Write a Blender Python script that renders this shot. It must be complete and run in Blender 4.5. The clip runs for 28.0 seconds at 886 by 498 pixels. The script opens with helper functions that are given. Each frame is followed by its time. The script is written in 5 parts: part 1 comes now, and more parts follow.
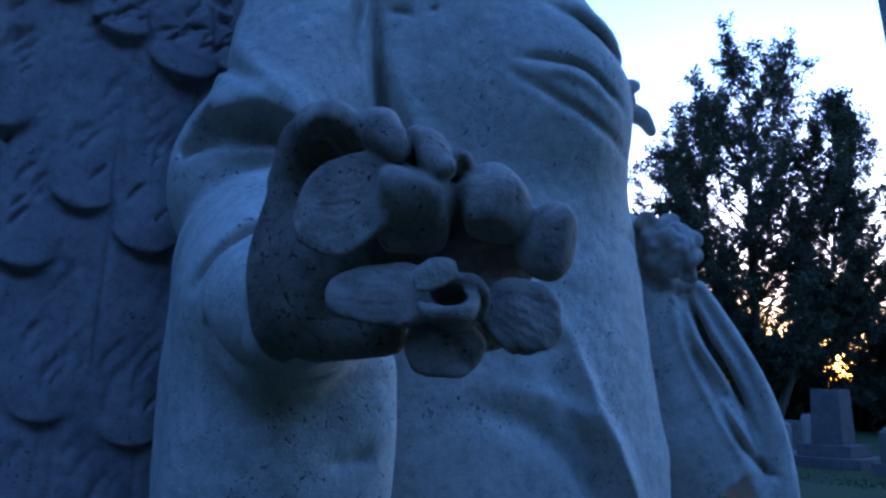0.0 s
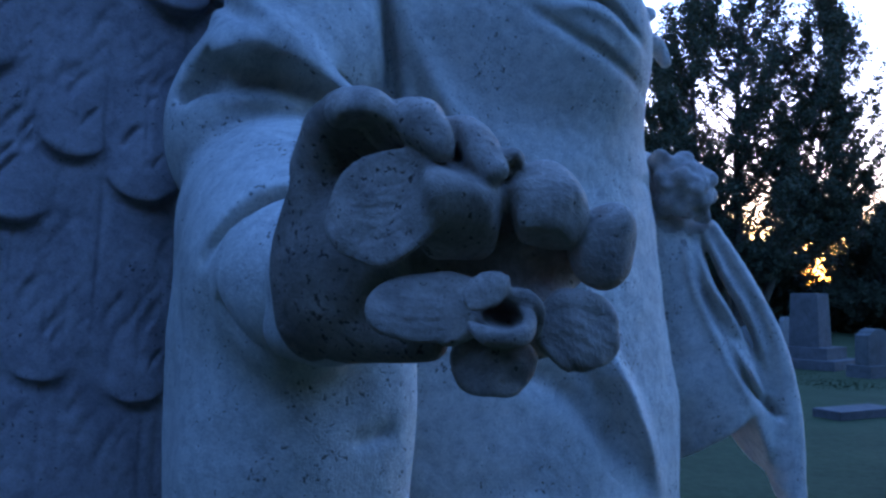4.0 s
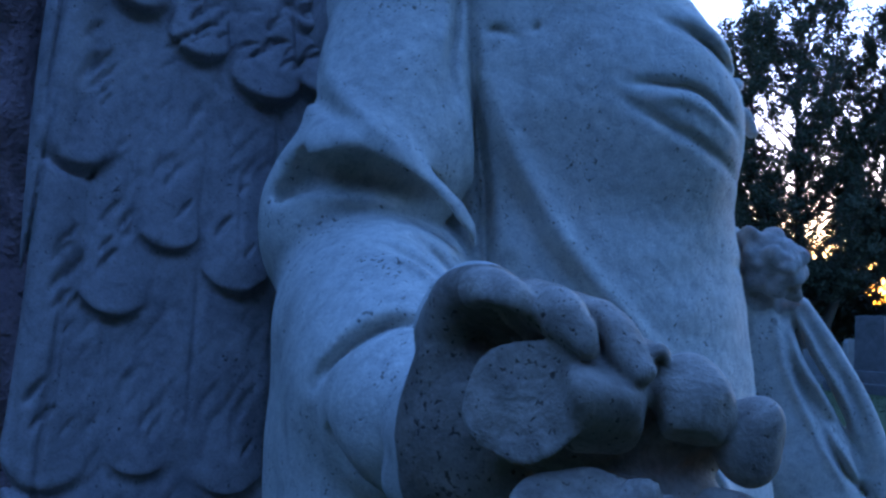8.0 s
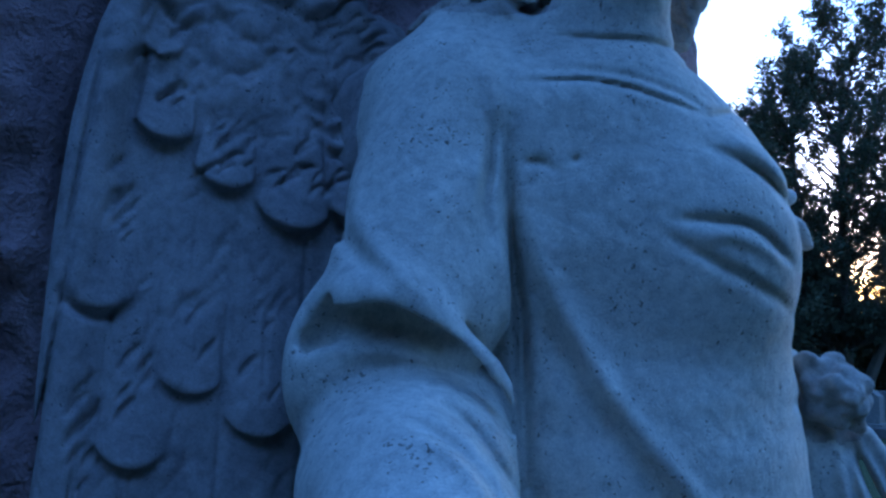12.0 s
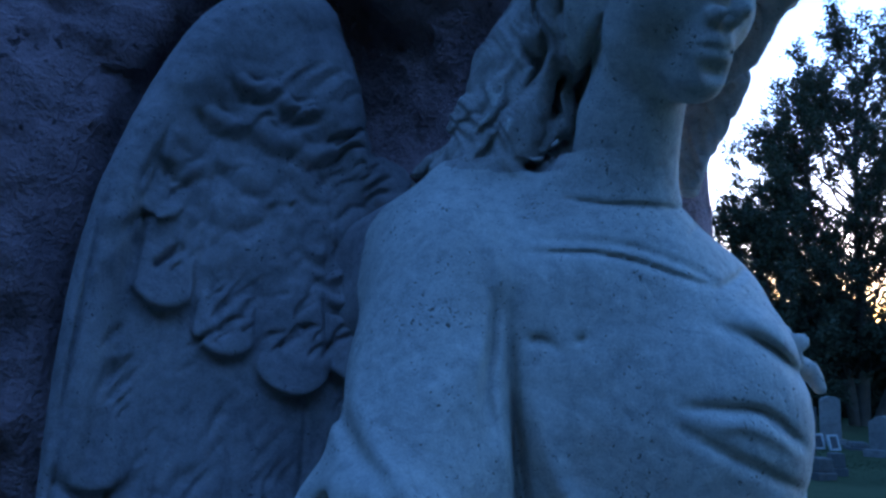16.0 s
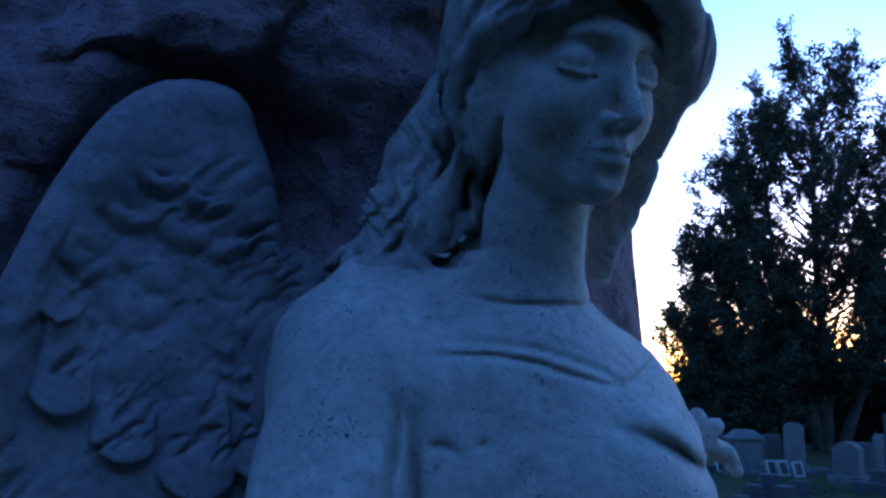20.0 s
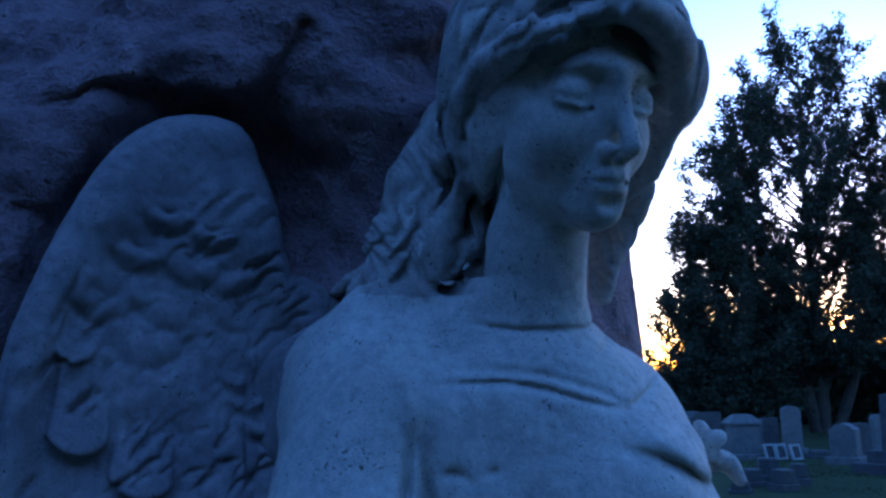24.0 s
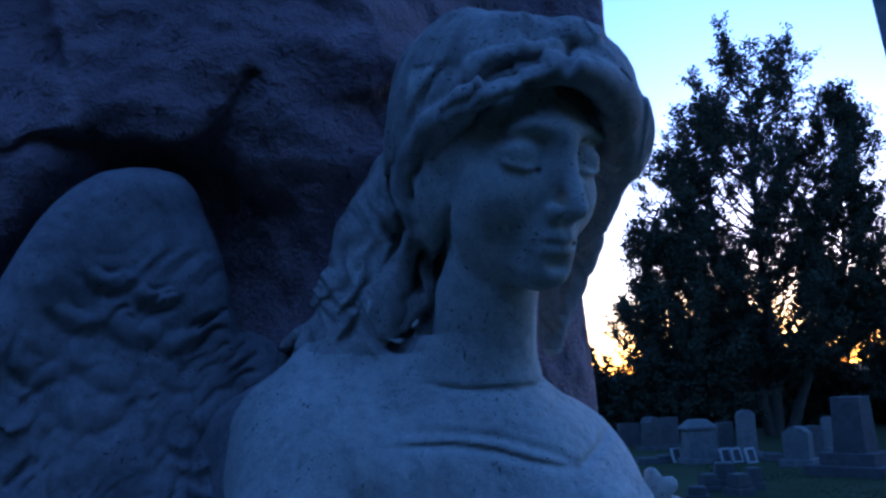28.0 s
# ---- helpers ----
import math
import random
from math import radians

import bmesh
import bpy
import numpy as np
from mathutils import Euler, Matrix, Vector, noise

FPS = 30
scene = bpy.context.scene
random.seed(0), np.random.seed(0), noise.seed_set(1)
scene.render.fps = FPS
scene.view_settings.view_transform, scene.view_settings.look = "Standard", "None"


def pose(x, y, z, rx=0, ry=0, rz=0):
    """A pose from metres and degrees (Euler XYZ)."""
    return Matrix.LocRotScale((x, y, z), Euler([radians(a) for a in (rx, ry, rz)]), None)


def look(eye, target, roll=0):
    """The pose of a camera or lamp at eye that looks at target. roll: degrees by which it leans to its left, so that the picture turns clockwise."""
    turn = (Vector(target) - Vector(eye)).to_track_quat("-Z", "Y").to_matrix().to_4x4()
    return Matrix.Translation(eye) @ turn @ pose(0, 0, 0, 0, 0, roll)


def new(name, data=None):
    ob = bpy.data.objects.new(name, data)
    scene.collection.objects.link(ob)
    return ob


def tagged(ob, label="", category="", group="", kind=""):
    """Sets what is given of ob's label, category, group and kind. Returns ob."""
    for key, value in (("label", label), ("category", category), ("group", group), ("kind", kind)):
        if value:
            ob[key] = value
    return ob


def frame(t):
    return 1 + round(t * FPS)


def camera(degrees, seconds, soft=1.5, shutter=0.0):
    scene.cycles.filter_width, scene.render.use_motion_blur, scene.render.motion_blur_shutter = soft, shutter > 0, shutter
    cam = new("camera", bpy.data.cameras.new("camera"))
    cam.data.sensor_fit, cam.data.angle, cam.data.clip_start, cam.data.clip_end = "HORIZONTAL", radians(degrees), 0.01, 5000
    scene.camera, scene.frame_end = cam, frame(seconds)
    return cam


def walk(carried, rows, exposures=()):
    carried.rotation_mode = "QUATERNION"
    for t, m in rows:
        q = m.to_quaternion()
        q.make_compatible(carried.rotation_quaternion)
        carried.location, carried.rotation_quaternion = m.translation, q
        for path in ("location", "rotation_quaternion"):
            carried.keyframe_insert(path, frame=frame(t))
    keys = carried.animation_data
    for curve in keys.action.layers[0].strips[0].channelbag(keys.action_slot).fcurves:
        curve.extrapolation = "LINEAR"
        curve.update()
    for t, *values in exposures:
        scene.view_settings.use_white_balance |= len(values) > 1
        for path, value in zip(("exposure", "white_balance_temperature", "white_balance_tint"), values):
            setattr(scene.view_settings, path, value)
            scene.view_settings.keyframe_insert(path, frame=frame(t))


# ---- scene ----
# The camera, carried by someone who raises it from the flowers to the face.
cam = camera(55.22, 28.0, soft=2.6)
PATH = [
    (0.0, pose(-0.000, -0.000, 1.500, 99.00, -0.21, 0.00)),
    (0.5, pose(0.004, 0.001, 1.507, 98.35, 0.06, 0.03)),
    (1.0, pose(0.002, -0.001, 1.515, 96.50, 0.44, 0.05)),
    (1.5, pose(-0.000, -0.001, 1.522, 95.03, 0.69, 0.00)),
    (2.0, pose(-0.006, -0.000, 1.534, 94.73, 0.57, -0.00)),
    (2.5, pose(-0.010, 0.010, 1.540, 94.49, 0.56, -0.17)),
    (3.0, pose(-0.014, 0.023, 1.545, 94.08, 0.43, -0.34)),
    (3.5, pose(-0.023, 0.027, 1.547, 92.75, 0.03, -1.08)),
    (5.5, pose(-0.039, 0.041, 1.579, 92.33, -0.42, -0.63)),
    (6.0, pose(-0.049, 0.046, 1.592, 92.42, -0.59, -0.60)),
    (6.5, pose(-0.051, 0.048, 1.600, 92.64, -0.57, 0.22)),
    (7.0, pose(-0.056, 0.036, 1.608, 92.85, -0.25, 1.31)),
    (7.5, pose(-0.062, 0.029, 1.618, 93.36, -0.42, 2.23)),
    (8.0, pose(-0.067, 0.030, 1.628, 93.53, -0.41, 2.49)),
    (8.5, pose(-0.076, 0.040, 1.632, 93.56, -0.50, 2.62)),
    (9.0, pose(-0.074, 0.049, 1.643, 94.03, -0.50, 2.94)),
    (9.5, pose(-0.075, 0.053, 1.651, 94.69, -0.31, 3.65)),
    (10.0, pose(-0.072, 0.057, 1.667, 95.04, -0.46, 4.06)),
    (10.5, pose(-0.070, 0.054, 1.689, 95.89, -0.31, 4.53)),
    (11.0, pose(-0.071, 0.057, 1.702, 95.92, -0.45, 4.79)),
    (11.5, pose(-0.068, 0.054, 1.720, 95.96, -0.53, 4.94)),
    (12.0, pose(-0.067, 0.072, 1.734, 96.07, -0.51, 5.01)),
    (12.5, pose(-0.074, 0.081, 1.750, 96.06, -0.47, 5.09)),
    (14.5, pose(-0.086, 0.100, 1.833, 96.44, -0.76, 5.80)),
    (15.0, pose(-0.080, 0.098, 1.852, 96.47, -0.83, 5.80)),
    (15.5, pose(-0.073, 0.083, 1.869, 96.78, -0.84, 5.81)),
    (16.0, pose(-0.058, 0.074, 1.891, 97.08, -0.84, 5.84)),
    (16.5, pose(-0.048, 0.073, 1.909, 97.73, -0.94, 5.84)),
    (17.0, pose(-0.043, 0.077, 1.920, 98.00, -0.96, 5.82)),
    (17.5, pose(-0.031, 0.085, 1.931, 98.20, -0.80, 5.66)),
    (18.0, pose(-0.028, 0.083, 1.939, 98.38, -0.70, 5.08)),
    (18.5, pose(-0.025, 0.078, 1.942, 98.36, -0.66, 5.09)),
    (19.0, pose(-0.008, 0.069, 1.952, 98.63, -0.52, 4.64)),
    (19.5, pose(0.000, 0.073, 1.953, 98.87, -0.26, 4.22)),
    (20.0, pose(0.006, 0.073, 1.963, 99.08, 0.15, 3.80)),
    (20.5, pose(0.010, 0.059, 1.983, 99.46, 0.96, 3.30)),
    (21.0, pose(0.005, 0.046, 1.994, 98.83, 1.87, 3.73)),
    (21.5, pose(0.003, 0.060, 1.997, 98.76, 1.99, 3.64)),
    (23.5, pose(-0.004, 0.050, 1.998, 98.71, 2.05, 3.67)),
    (24.0, pose(-0.004, 0.049, 1.997, 98.65, 2.03, 3.60)),
    (24.5, pose(0.002, 0.043, 1.998, 98.66, 2.06, 3.59)),
    (25.0, pose(0.007, 0.035, 2.006, 98.75, 2.07, 3.37)),
    (25.5, pose(0.015, 0.038, 2.019, 98.89, 2.39, 2.69)),
    (26.0, pose(0.017, 0.043, 2.028, 98.89, 2.66, 2.29)),
    (26.5, pose(0.010, 0.040, 2.039, 99.02, 2.76, 1.93)),
    (27.0, pose(0.004, 0.042, 2.043, 99.12, 2.93, 1.09)),
    (27.5, pose(0.006, 0.044, 2.051, 99.25, 3.07, 0.42)),
    (28.0, pose(0.009, 0.049, 2.050, 99.05, 3.04, 0.93)),
]
EXPOSURE = [(0.0, 2.55, 6150, 27), (1.0, 2.92, 6300, 28), (3.0, 2.96, 6450, 30), (6.0, 2.98, 6450, 30), (9.0, 2.95, 6550, 24), (12.0, 2.8, 6200, 18), (15.0, 2.68, 6200, 18), (17.0, 2.4, 6150, 20), (19.0, 2.1, 6000, 24), (20.0, 2.05, 5850, 26), (21.5, 2.15, 5750, 27), (24.0, 2.28, 5800, 26), (26.5, 2.12, 5750, 28), (28.0, 1.82, 5650, 29)]
walk(cam, PATH, EXPOSURE)

# Dusk: the sun has just gone down behind the far trees, the sky lights all the rest.
SUN_AZ, SUN_EL = 21.0, 1.5
world = bpy.data.worlds.new("dusk_sky")
scene.world = world
world.use_nodes = True
wn, wl = world.node_tree.nodes, world.node_tree.links
wn.clear()
sky = wn.new("ShaderNodeTexSky")
sky.sky_type, sky.sun_disc = "NISHITA", False
sky.sun_elevation, sky.sun_rotation = radians(SUN_EL), radians(SUN_AZ)
sky.air_density, sky.dust_density, sky.ozone_density = 1.0, 0.35, 4.0
background = wn.new("ShaderNodeBackground")
background.inputs["Strength"].default_value = 0.5
world_out = wn.new("ShaderNodeOutputWorld")
wl.new(sky.outputs[0], background.inputs[0])
wl.new(background.outputs[0], world_out.inputs[0])

sun = new("sun", bpy.data.lights.new("sun", "SUN"))
sun.data.energy, sun.data.angle, sun.data.color = 0.05, radians(12), (1.0, 0.72, 0.5)
az, el = radians(SUN_AZ), radians(SUN_EL + 2)
sun.matrix_world = look((0, 0, 30), (-math.sin(az) * math.cos(el), -math.cos(az) * math.cos(el), 30 - math.sin(el)))


# ---- materials ----
def material(name):
    m = bpy.data.materials.new(name)
    m.use_nodes = True
    t = m.node_tree
    return m, t.nodes, t.links, t.nodes["Principled BSDF"]


def ramp(nodes, links, source, stops):
    r = nodes.new("ShaderNodeValToRGB")
    while len(r.color_ramp.elements) < len(stops):
        r.color_ramp.elements.new(0.5)
    for e, (at, c) in zip(r.color_ramp.elements, stops):
        e.position, e.color = at, (*c, 1)
    links.new(source, r.inputs[0])
    return r.outputs[0]


def noise_node(nodes, links, coord, scale, detail=4, rough=0.6, distort=0.0):
    n = nodes.new("ShaderNodeTexNoise")
    n.inputs["Scale"].default_value, n.inputs["Detail"].default_value = scale, detail
    n.inputs["Roughness"].default_value, n.inputs["Distortion"].default_value = rough, distort
    links.new(coord, n.inputs["Vector"])
    return n.outputs["Fac"]


def mix(nodes, links, fac, a, b, kind="MIX"):
    n = nodes.new("ShaderNodeMix")
    n.data_type, n.blend_type = "RGBA", kind
    for socket, v in ((n.inputs[0], fac), (n.inputs[6], a), (n.inputs[7], b)):
        if isinstance(v, (int, float)):
            socket.default_value = v
        elif isinstance(v, tuple):
            socket.default_value = (*v, 1)
        else:
            links.new(v, socket)
    return n.outputs[2]


def bump(nodes, links, bsdf, layers):
    last = None
    for height, strength, distance in layers:
        b = nodes.new("ShaderNodeBump")
        b.inputs["Strength"].default_value, b.inputs["Distance"].default_value = strength, distance
        links.new(height, b.inputs["Height"])
        if last:
            links.new(last, b.inputs["Normal"])
        last = b.outputs[0]
    links.new(last, bsdf.inputs["Normal"])


def stone(name, light, dark, grain, pits, stain, rough=0.9, relief=0.006, grain_bump=0.0008, pit_scale=110.0):
    """Weathered stone: cloudy stains, fine grain and small dark pits."""
    m, n, l, b = material(name)
    co = n.new("ShaderNodeTexCoord").outputs["Object"]
    clouds = noise_node(n, l, co, stain, 5, 0.65, 0.6)
    fine = noise_node(n, l, co, grain, 3, 0.7)
    c = ramp(n, l, clouds, ((0.32, dark), (0.68, light)))
    c = mix(n, l, 0.42, c, ramp(n, l, fine, ((0.3, (0.45, 0.45, 0.45)), (0.7, (1.0, 1.0, 1.0)))), "MULTIPLY")
    mottle = noise_node(n, l, co, grain * 0.18, 4, 0.7, 0.4)
    c = mix(n, l, 0.62, c, ramp(n, l, mottle, ((0.3, (0.5, 0.5, 0.52)), (0.5, (0.85, 0.85, 0.85)), (0.72, (1.12, 1.1, 1.08)))), "MULTIPLY")
    speck = noise_node(n, l, co, pit_scale, 2.0, 0.55, 0.3)
    spread = noise_node(n, l, co, 16.0, 3, 0.6)
    add = n.new("ShaderNodeMath")
    add.operation = "MULTIPLY_ADD"
    add.inputs[1].default_value, add.inputs[2].default_value = 0.45, -0.225
    l.new(spread, add.inputs[0])
    both = n.new("ShaderNodeMath")
    both.operation = "ADD"
    l.new(speck, both.inputs[0])
    l.new(add.outputs[0], both.inputs[1])
    pit = ramp(n, l, both.outputs[0], ((pits, (1, 1, 1)), (pits + 0.07, (0, 0, 0))))
    c = mix(n, l, 1.0, c, mix(n, l, pit, (0.3, 0.28, 0.27), (1.0, 1.0, 1.0)), "MULTIPLY")
    l.new(c, b.inputs["Base Color"])
    b.inputs["Roughness"].default_value = rough
    b.inputs["Specular IOR Level"].default_value = 0.25
    bump(n, l, b, ((clouds, 0.5, relief), (fine, 0.8, grain_bump), (mottle, 0.5, grain_bump * 2.0), (pit, 0.5, 0.0012)))
    return m


marble = stone("weathered_marble", (0.76, 0.7, 0.63), (0.58, 0.53, 0.475), 420.0, 0.665, 9.0, pit_scale=230.0)
# the wing's marble, darker and redder than the robe's
wing_marble = stone("wing_marble", (0.44, 0.378, 0.375), (0.265, 0.225, 0.228), 420.0, 0.69, 11.0, pit_scale=230.0)
# the hand's marble, browner and darker than the robe's
brown_marble = stone("brown_marble", (0.44, 0.345, 0.285), (0.18, 0.138, 0.112), 420.0, 0.645, 22.0, pit_scale=270.0)
hair_marble = stone("hair_marble", (0.6, 0.53, 0.485), (0.4, 0.35, 0.32), 420.0, 0.665, 14.0, pit_scale=230.0)
# a paler brown marble for the front of the hand and posy
pale_brown_marble = stone("pale_brown_marble", (0.6, 0.475, 0.4), (0.27, 0.212, 0.175), 420.0, 0.66, 26.0, pit_scale=300.0)
granite = stone("rough_granite", (0.46, 0.29, 0.3), (0.27, 0.165, 0.172), 130.0, 0.68, 5.0, relief=0.04, grain_bump=0.01, pit_scale=70.0)
grave_stone = stone("grave_stone", (0.13, 0.127, 0.123), (0.085, 0.083, 0.08), 60.0, 0.66, 2.5, pit_scale=60.0)
dark_stone = stone("dark_grave_stone", (0.13, 0.12, 0.12), (0.08, 0.075, 0.075), 60.0, 0.66, 2.5, pit_scale=60.0)
pale_granite = stone("pale_granite", (0.34, 0.33, 0.32), (0.24, 0.235, 0.23), 60.0, 0.66, 2.5, pit_scale=60.0)
white_stone = stone("pale_marble", (0.22, 0.215, 0.21), (0.15, 0.147, 0.14), 60.0, 0.66, 3.0, pit_scale=60.0)


def plain(name, stops, scale, rough=0.9, relief=0.01):
    m, n, l, b = material(name)
    co = n.new("ShaderNodeTexCoord").outputs["Object"]
    a = noise_node(n, l, co, scale, 6, 0.7)
    fine = noise_node(n, l, co, scale * 14, 3, 0.7)
    c = ramp(n, l, a, stops)
    c = mix(n, l, 0.5, c, ramp(n, l, fine, ((0.3, (0.4, 0.4, 0.4)), (0.7, (1, 1, 1)))), "MULTIPLY")
    l.new(c, b.inputs["Base Color"])
    b.inputs["Roughness"].default_value = rough
    b.inputs["Specular IOR Level"].default_value = 0.2
    bump(n, l, b, ((a, 0.5, relief), (fine, 0.6, relief * 0.3)))
    return m


turf = plain("turf", ((0.3, (0.04, 0.054, 0.025)), (0.7, (0.066, 0.084, 0.04))), 0.8, relief=0.05)
turf.node_tree.nodes["Principled BSDF"].inputs["Specular IOR Level"].default_value = 0.04
blade_green = plain("grass_blades", ((0.3, (0.034, 0.046, 0.02)), (0.7, (0.056, 0.072, 0.032))), 3.0)
bark = plain("bark", ((0.3, (0.05, 0.04, 0.032)), (0.7, (0.1, 0.085, 0.07))), 4.0, relief=0.03)
foliage = plain("foliage", ((0.3, (0.03, 0.036, 0.022)), (0.7, (0.055, 0.062, 0.036))), 1.5)
hedge_green = plain("hedge_leaves", ((0.3, (0.036, 0.042, 0.026)), (0.7, (0.06, 0.068, 0.04))), 1.5)
pale_paint = plain("pale_paint", ((0.3, (0.36, 0.36, 0.35)), (0.7, (0.5, 0.5, 0.48))), 12.0, 0.7, 0.002)


# ---- building helpers ----
def mesh_of(name, verts, faces, mat, smooth=True):
    me = bpy.data.meshes.new(name)
    verts, faces = np.asarray(verts, np.float32), np.asarray(faces, np.int32)
    k = faces.shape[1]
    me.vertices.add(len(verts))
    me.vertices.foreach_set("co", verts.ravel())
    me.loops.add(faces.size)
    me.loops.foreach_set("vertex_index", faces.ravel())
    me.polygons.add(len(faces))
    me.polygons.foreach_set("loop_start", np.arange(len(faces), dtype=np.int32) * k)
    me.polygons.foreach_set("loop_total", np.full(len(faces), k, np.int32))
    me.polygons.foreach_set("use_smooth", np.full(len(faces), smooth))
    me.update(calc_edges=True)
    me.validate()
    me.materials.append(mat)
    return me


def part(name, bm, mat, parent=None, label="", smooth=False):
    """Links a bmesh as one mesh object, under a thing or a part if one is given."""
    me = bpy.data.meshes.new(name)
    for f in bm.faces:
        f.smooth = smooth
    bm.to_mesh(me)
    bm.free()
    me.materials.append(mat)
    ob = new(name, me)
    if parent:
        ob.parent = parent
    return tagged(ob, label)


def spline(points, n):
    """A smooth curve of n points through the given ones."""
    p = np.asarray(points, float)
    if len(p) == 2:
        return p[0] + (p[1] - p[0]) * np.linspace(0, 1, n)[:, None]
    q = np.vstack([2 * p[0] - p[1], p, 2 * p[-1] - p[-2]])
    out = []
    for t in np.linspace(0, len(p) - 1 - 1e-6, n):
        i, s = int(t), t - int(t)
        a, b, c, d = q[i:i + 4]
        out.append(0.5 * (2 * b + (c - a) * s + (2 * a - 5 * b + 4 * c - d) * s * s + (3 * b - a - 3 * c + d) * s ** 3))
    return np.array(out)


def lattice_noise(p, scale, seed=0):
    """Smooth value noise in -1..1 at an (n, 3) array of places."""
    q = np.asarray(p, np.float64) * scale
    i = np.floor(q).astype(np.int64)
    f = q - i
    f = f * f * (3 - 2 * f)
    total = np.zeros(len(q))
    for dx in (0, 1):
        for dy in (0, 1):
            for dz in (0, 1):
                h = (i[:, 0] + dx) * 374761393 + (i[:, 1] + dy) * 668265263 + (i[:, 2] + dz) * 2147483647 + seed * 1274126177
                h = (h ^ (h >> 13)) * 1274126177
                h = ((h ^ (h >> 16)) & 0xFFFF) / 32767.5 - 1
                total += h * np.where(dx, f[:, 0], 1 - f[:, 0]) * np.where(dy, f[:, 1], 1 - f[:, 1]) * np.where(dz, f[:, 2], 1 - f[:, 2])
    return total


CHISEL = np.array((-0.03, 0.05, 1.78))


class Clay:
    """A block of distance values that shapes are added to and carved from, then skinned as a mesh."""

    def __init__(self, lo, hi, step):
        self.lo, self.h = np.array(lo, float), step
        self.n = np.ceil((np.array(hi) - self.lo) / step).astype(int) + 1
        self.d = np.full(self.n, 0.3, np.float32)

    def cut(self, lo, hi):
        a = np.clip(np.floor((np.array(lo) - self.lo) / self.h).astype(int), 0, self.n)
        b = np.clip(np.ceil((np.array(hi) - self.lo) / self.h).astype(int) + 1, 0, self.n)
        if (b <= a).any():
            return None
        s = tuple(slice(i, j) for i, j in zip(a, b))
        g = [(self.lo[k] + self.h * np.arange(a[k], b[k])).astype(np.float32) for k in range(3)]
        return s, g[0][:, None, None], g[1][None, :, None], g[2][None, None, :]

    def blend(self, s, e, k, carve=False):
        d = self.d[s]
        if carve:
            e = -e
            h = np.maximum(k - np.abs(d - e), 0) / k
            self.d[s] = np.maximum(d, e) + h * h * k * 0.25
        else:
            h = np.maximum(k - np.abs(d - e), 0) / k
            self.d[s] = np.minimum(d, e) - h * h * k * 0.25

    def blob(self, c, r, axes=None, k=0.01, carve=False, bend=0.0):
        """An ellipsoid; axes: its three directions as rows; bend: how far it cups along its third axis."""
        c, r = np.array(c, float), np.array(r, float) * np.ones(3)
        ax = np.eye(3) if axes is None else np.array(axes, float)
        ax = ax / np.linalg.norm(ax, axis=1)[:, None]
        reach = np.sqrt(((ax * r[:, None]) ** 2).sum(0)) + k + 0.012 + abs(bend) * r.max() ** 2
        got = self.cut(c - reach, c + reach)
        if not got:
            return
        s, x, y, z = got
        x, y, z = x - c[0], y - c[1], z - c[2]
        q = [a[0] * x + a[1] * y + a[2] * z for a in ax]
        if bend:
            q[2] = q[2] - bend * (q[0] ** 2 + q[1] ** 2)
        k0 = np.sqrt(sum((q[i] / r[i]) ** 2 for i in range(3)))
        k1 = np.sqrt(sum((q[i] / r[i] ** 2) ** 2 for i in range(3))) + 1e-6
        self.blend(s, k0 * (k0 - 1) / k1, k, carve)

    def near(self, points, reach):
        p = np.asarray(points, float)
        got = self.cut(p.min(0) - reach, p.max(0) + reach)
        return got

    def tube(self, points, radii, k=0.01, carve=False, n=10, flat=None):
        """A round rod along a curve; flat: (direction, factor) squashes it that way."""
        p = spline(points, n)
        r = np.interp(np.linspace(0, 1, n), np.linspace(0, 1, len(radii)), radii)
        got = self.near(p, max(radii) + k + 0.012)
        if not got:
            return
        s, x, y, z = got
        best = None
        for i in range(n - 1):
            a, v = p[i], p[i + 1] - p[i]
            t = np.clip(((x - a[0]) * v[0] + (y - a[1]) * v[1] + (z - a[2]) * v[2]) / (v @ v), 0, 1)
            qx, qy, qz = x - a[0] - t * v[0], y - a[1] - t * v[1], z - a[2] - t * v[2]
            dd = qx * qx + qy * qy + qz * qz
            if flat:
                w = np.array(flat[0], float) / np.linalg.norm(flat[0])
                along = qx * w[0] + qy * w[1] + qz * w[2]
                dd = dd + along * along * (1 / flat[1] ** 2 - 1)
            e = np.sqrt(dd) - (r[i] + (r[i + 1] - r[i]) * t)
            best = e if best is None else np.minimum(best, e)
        self.blend(s, best, k, carve)

    def line(self, points, width, depth, n=12, taper=True, band=0.07, stroke=None):
        """A groove (depth > 0) or a ridge (depth < 0) along a curve. The chisel is held along stroke, and reaches band deep."""
        p = spline(points, n)
        got = self.near(p, band + width * 2)
        if not got:
            return
        s, x, y, z = got
        best, amp = None, None
        w0 = p.mean(0) - CHISEL if stroke is None else np.array(stroke, float)
        w0 = w0 / np.linalg.norm(w0)
        for i in range(n - 1):
            a, v = p[i], p[i + 1] - p[i]
            e = v - (v @ w0) * w0
            t = np.clip(((x - a[0]) * e[0] + (y - a[1]) * e[1] + (z - a[2]) * e[2]) / (e @ e + 1e-12), 0, 1)
            qx, qy, qz = x - a[0] - t * v[0], y - a[1] - t * v[1], z - a[2] - t * v[2]
            deep = qx * w0[0] + qy * w0[1] + qz * w0[2]
            dd = qx * qx + qy * qy + qz * qz - deep * deep + np.maximum(np.abs(deep) - band, 0) ** 2 * 4
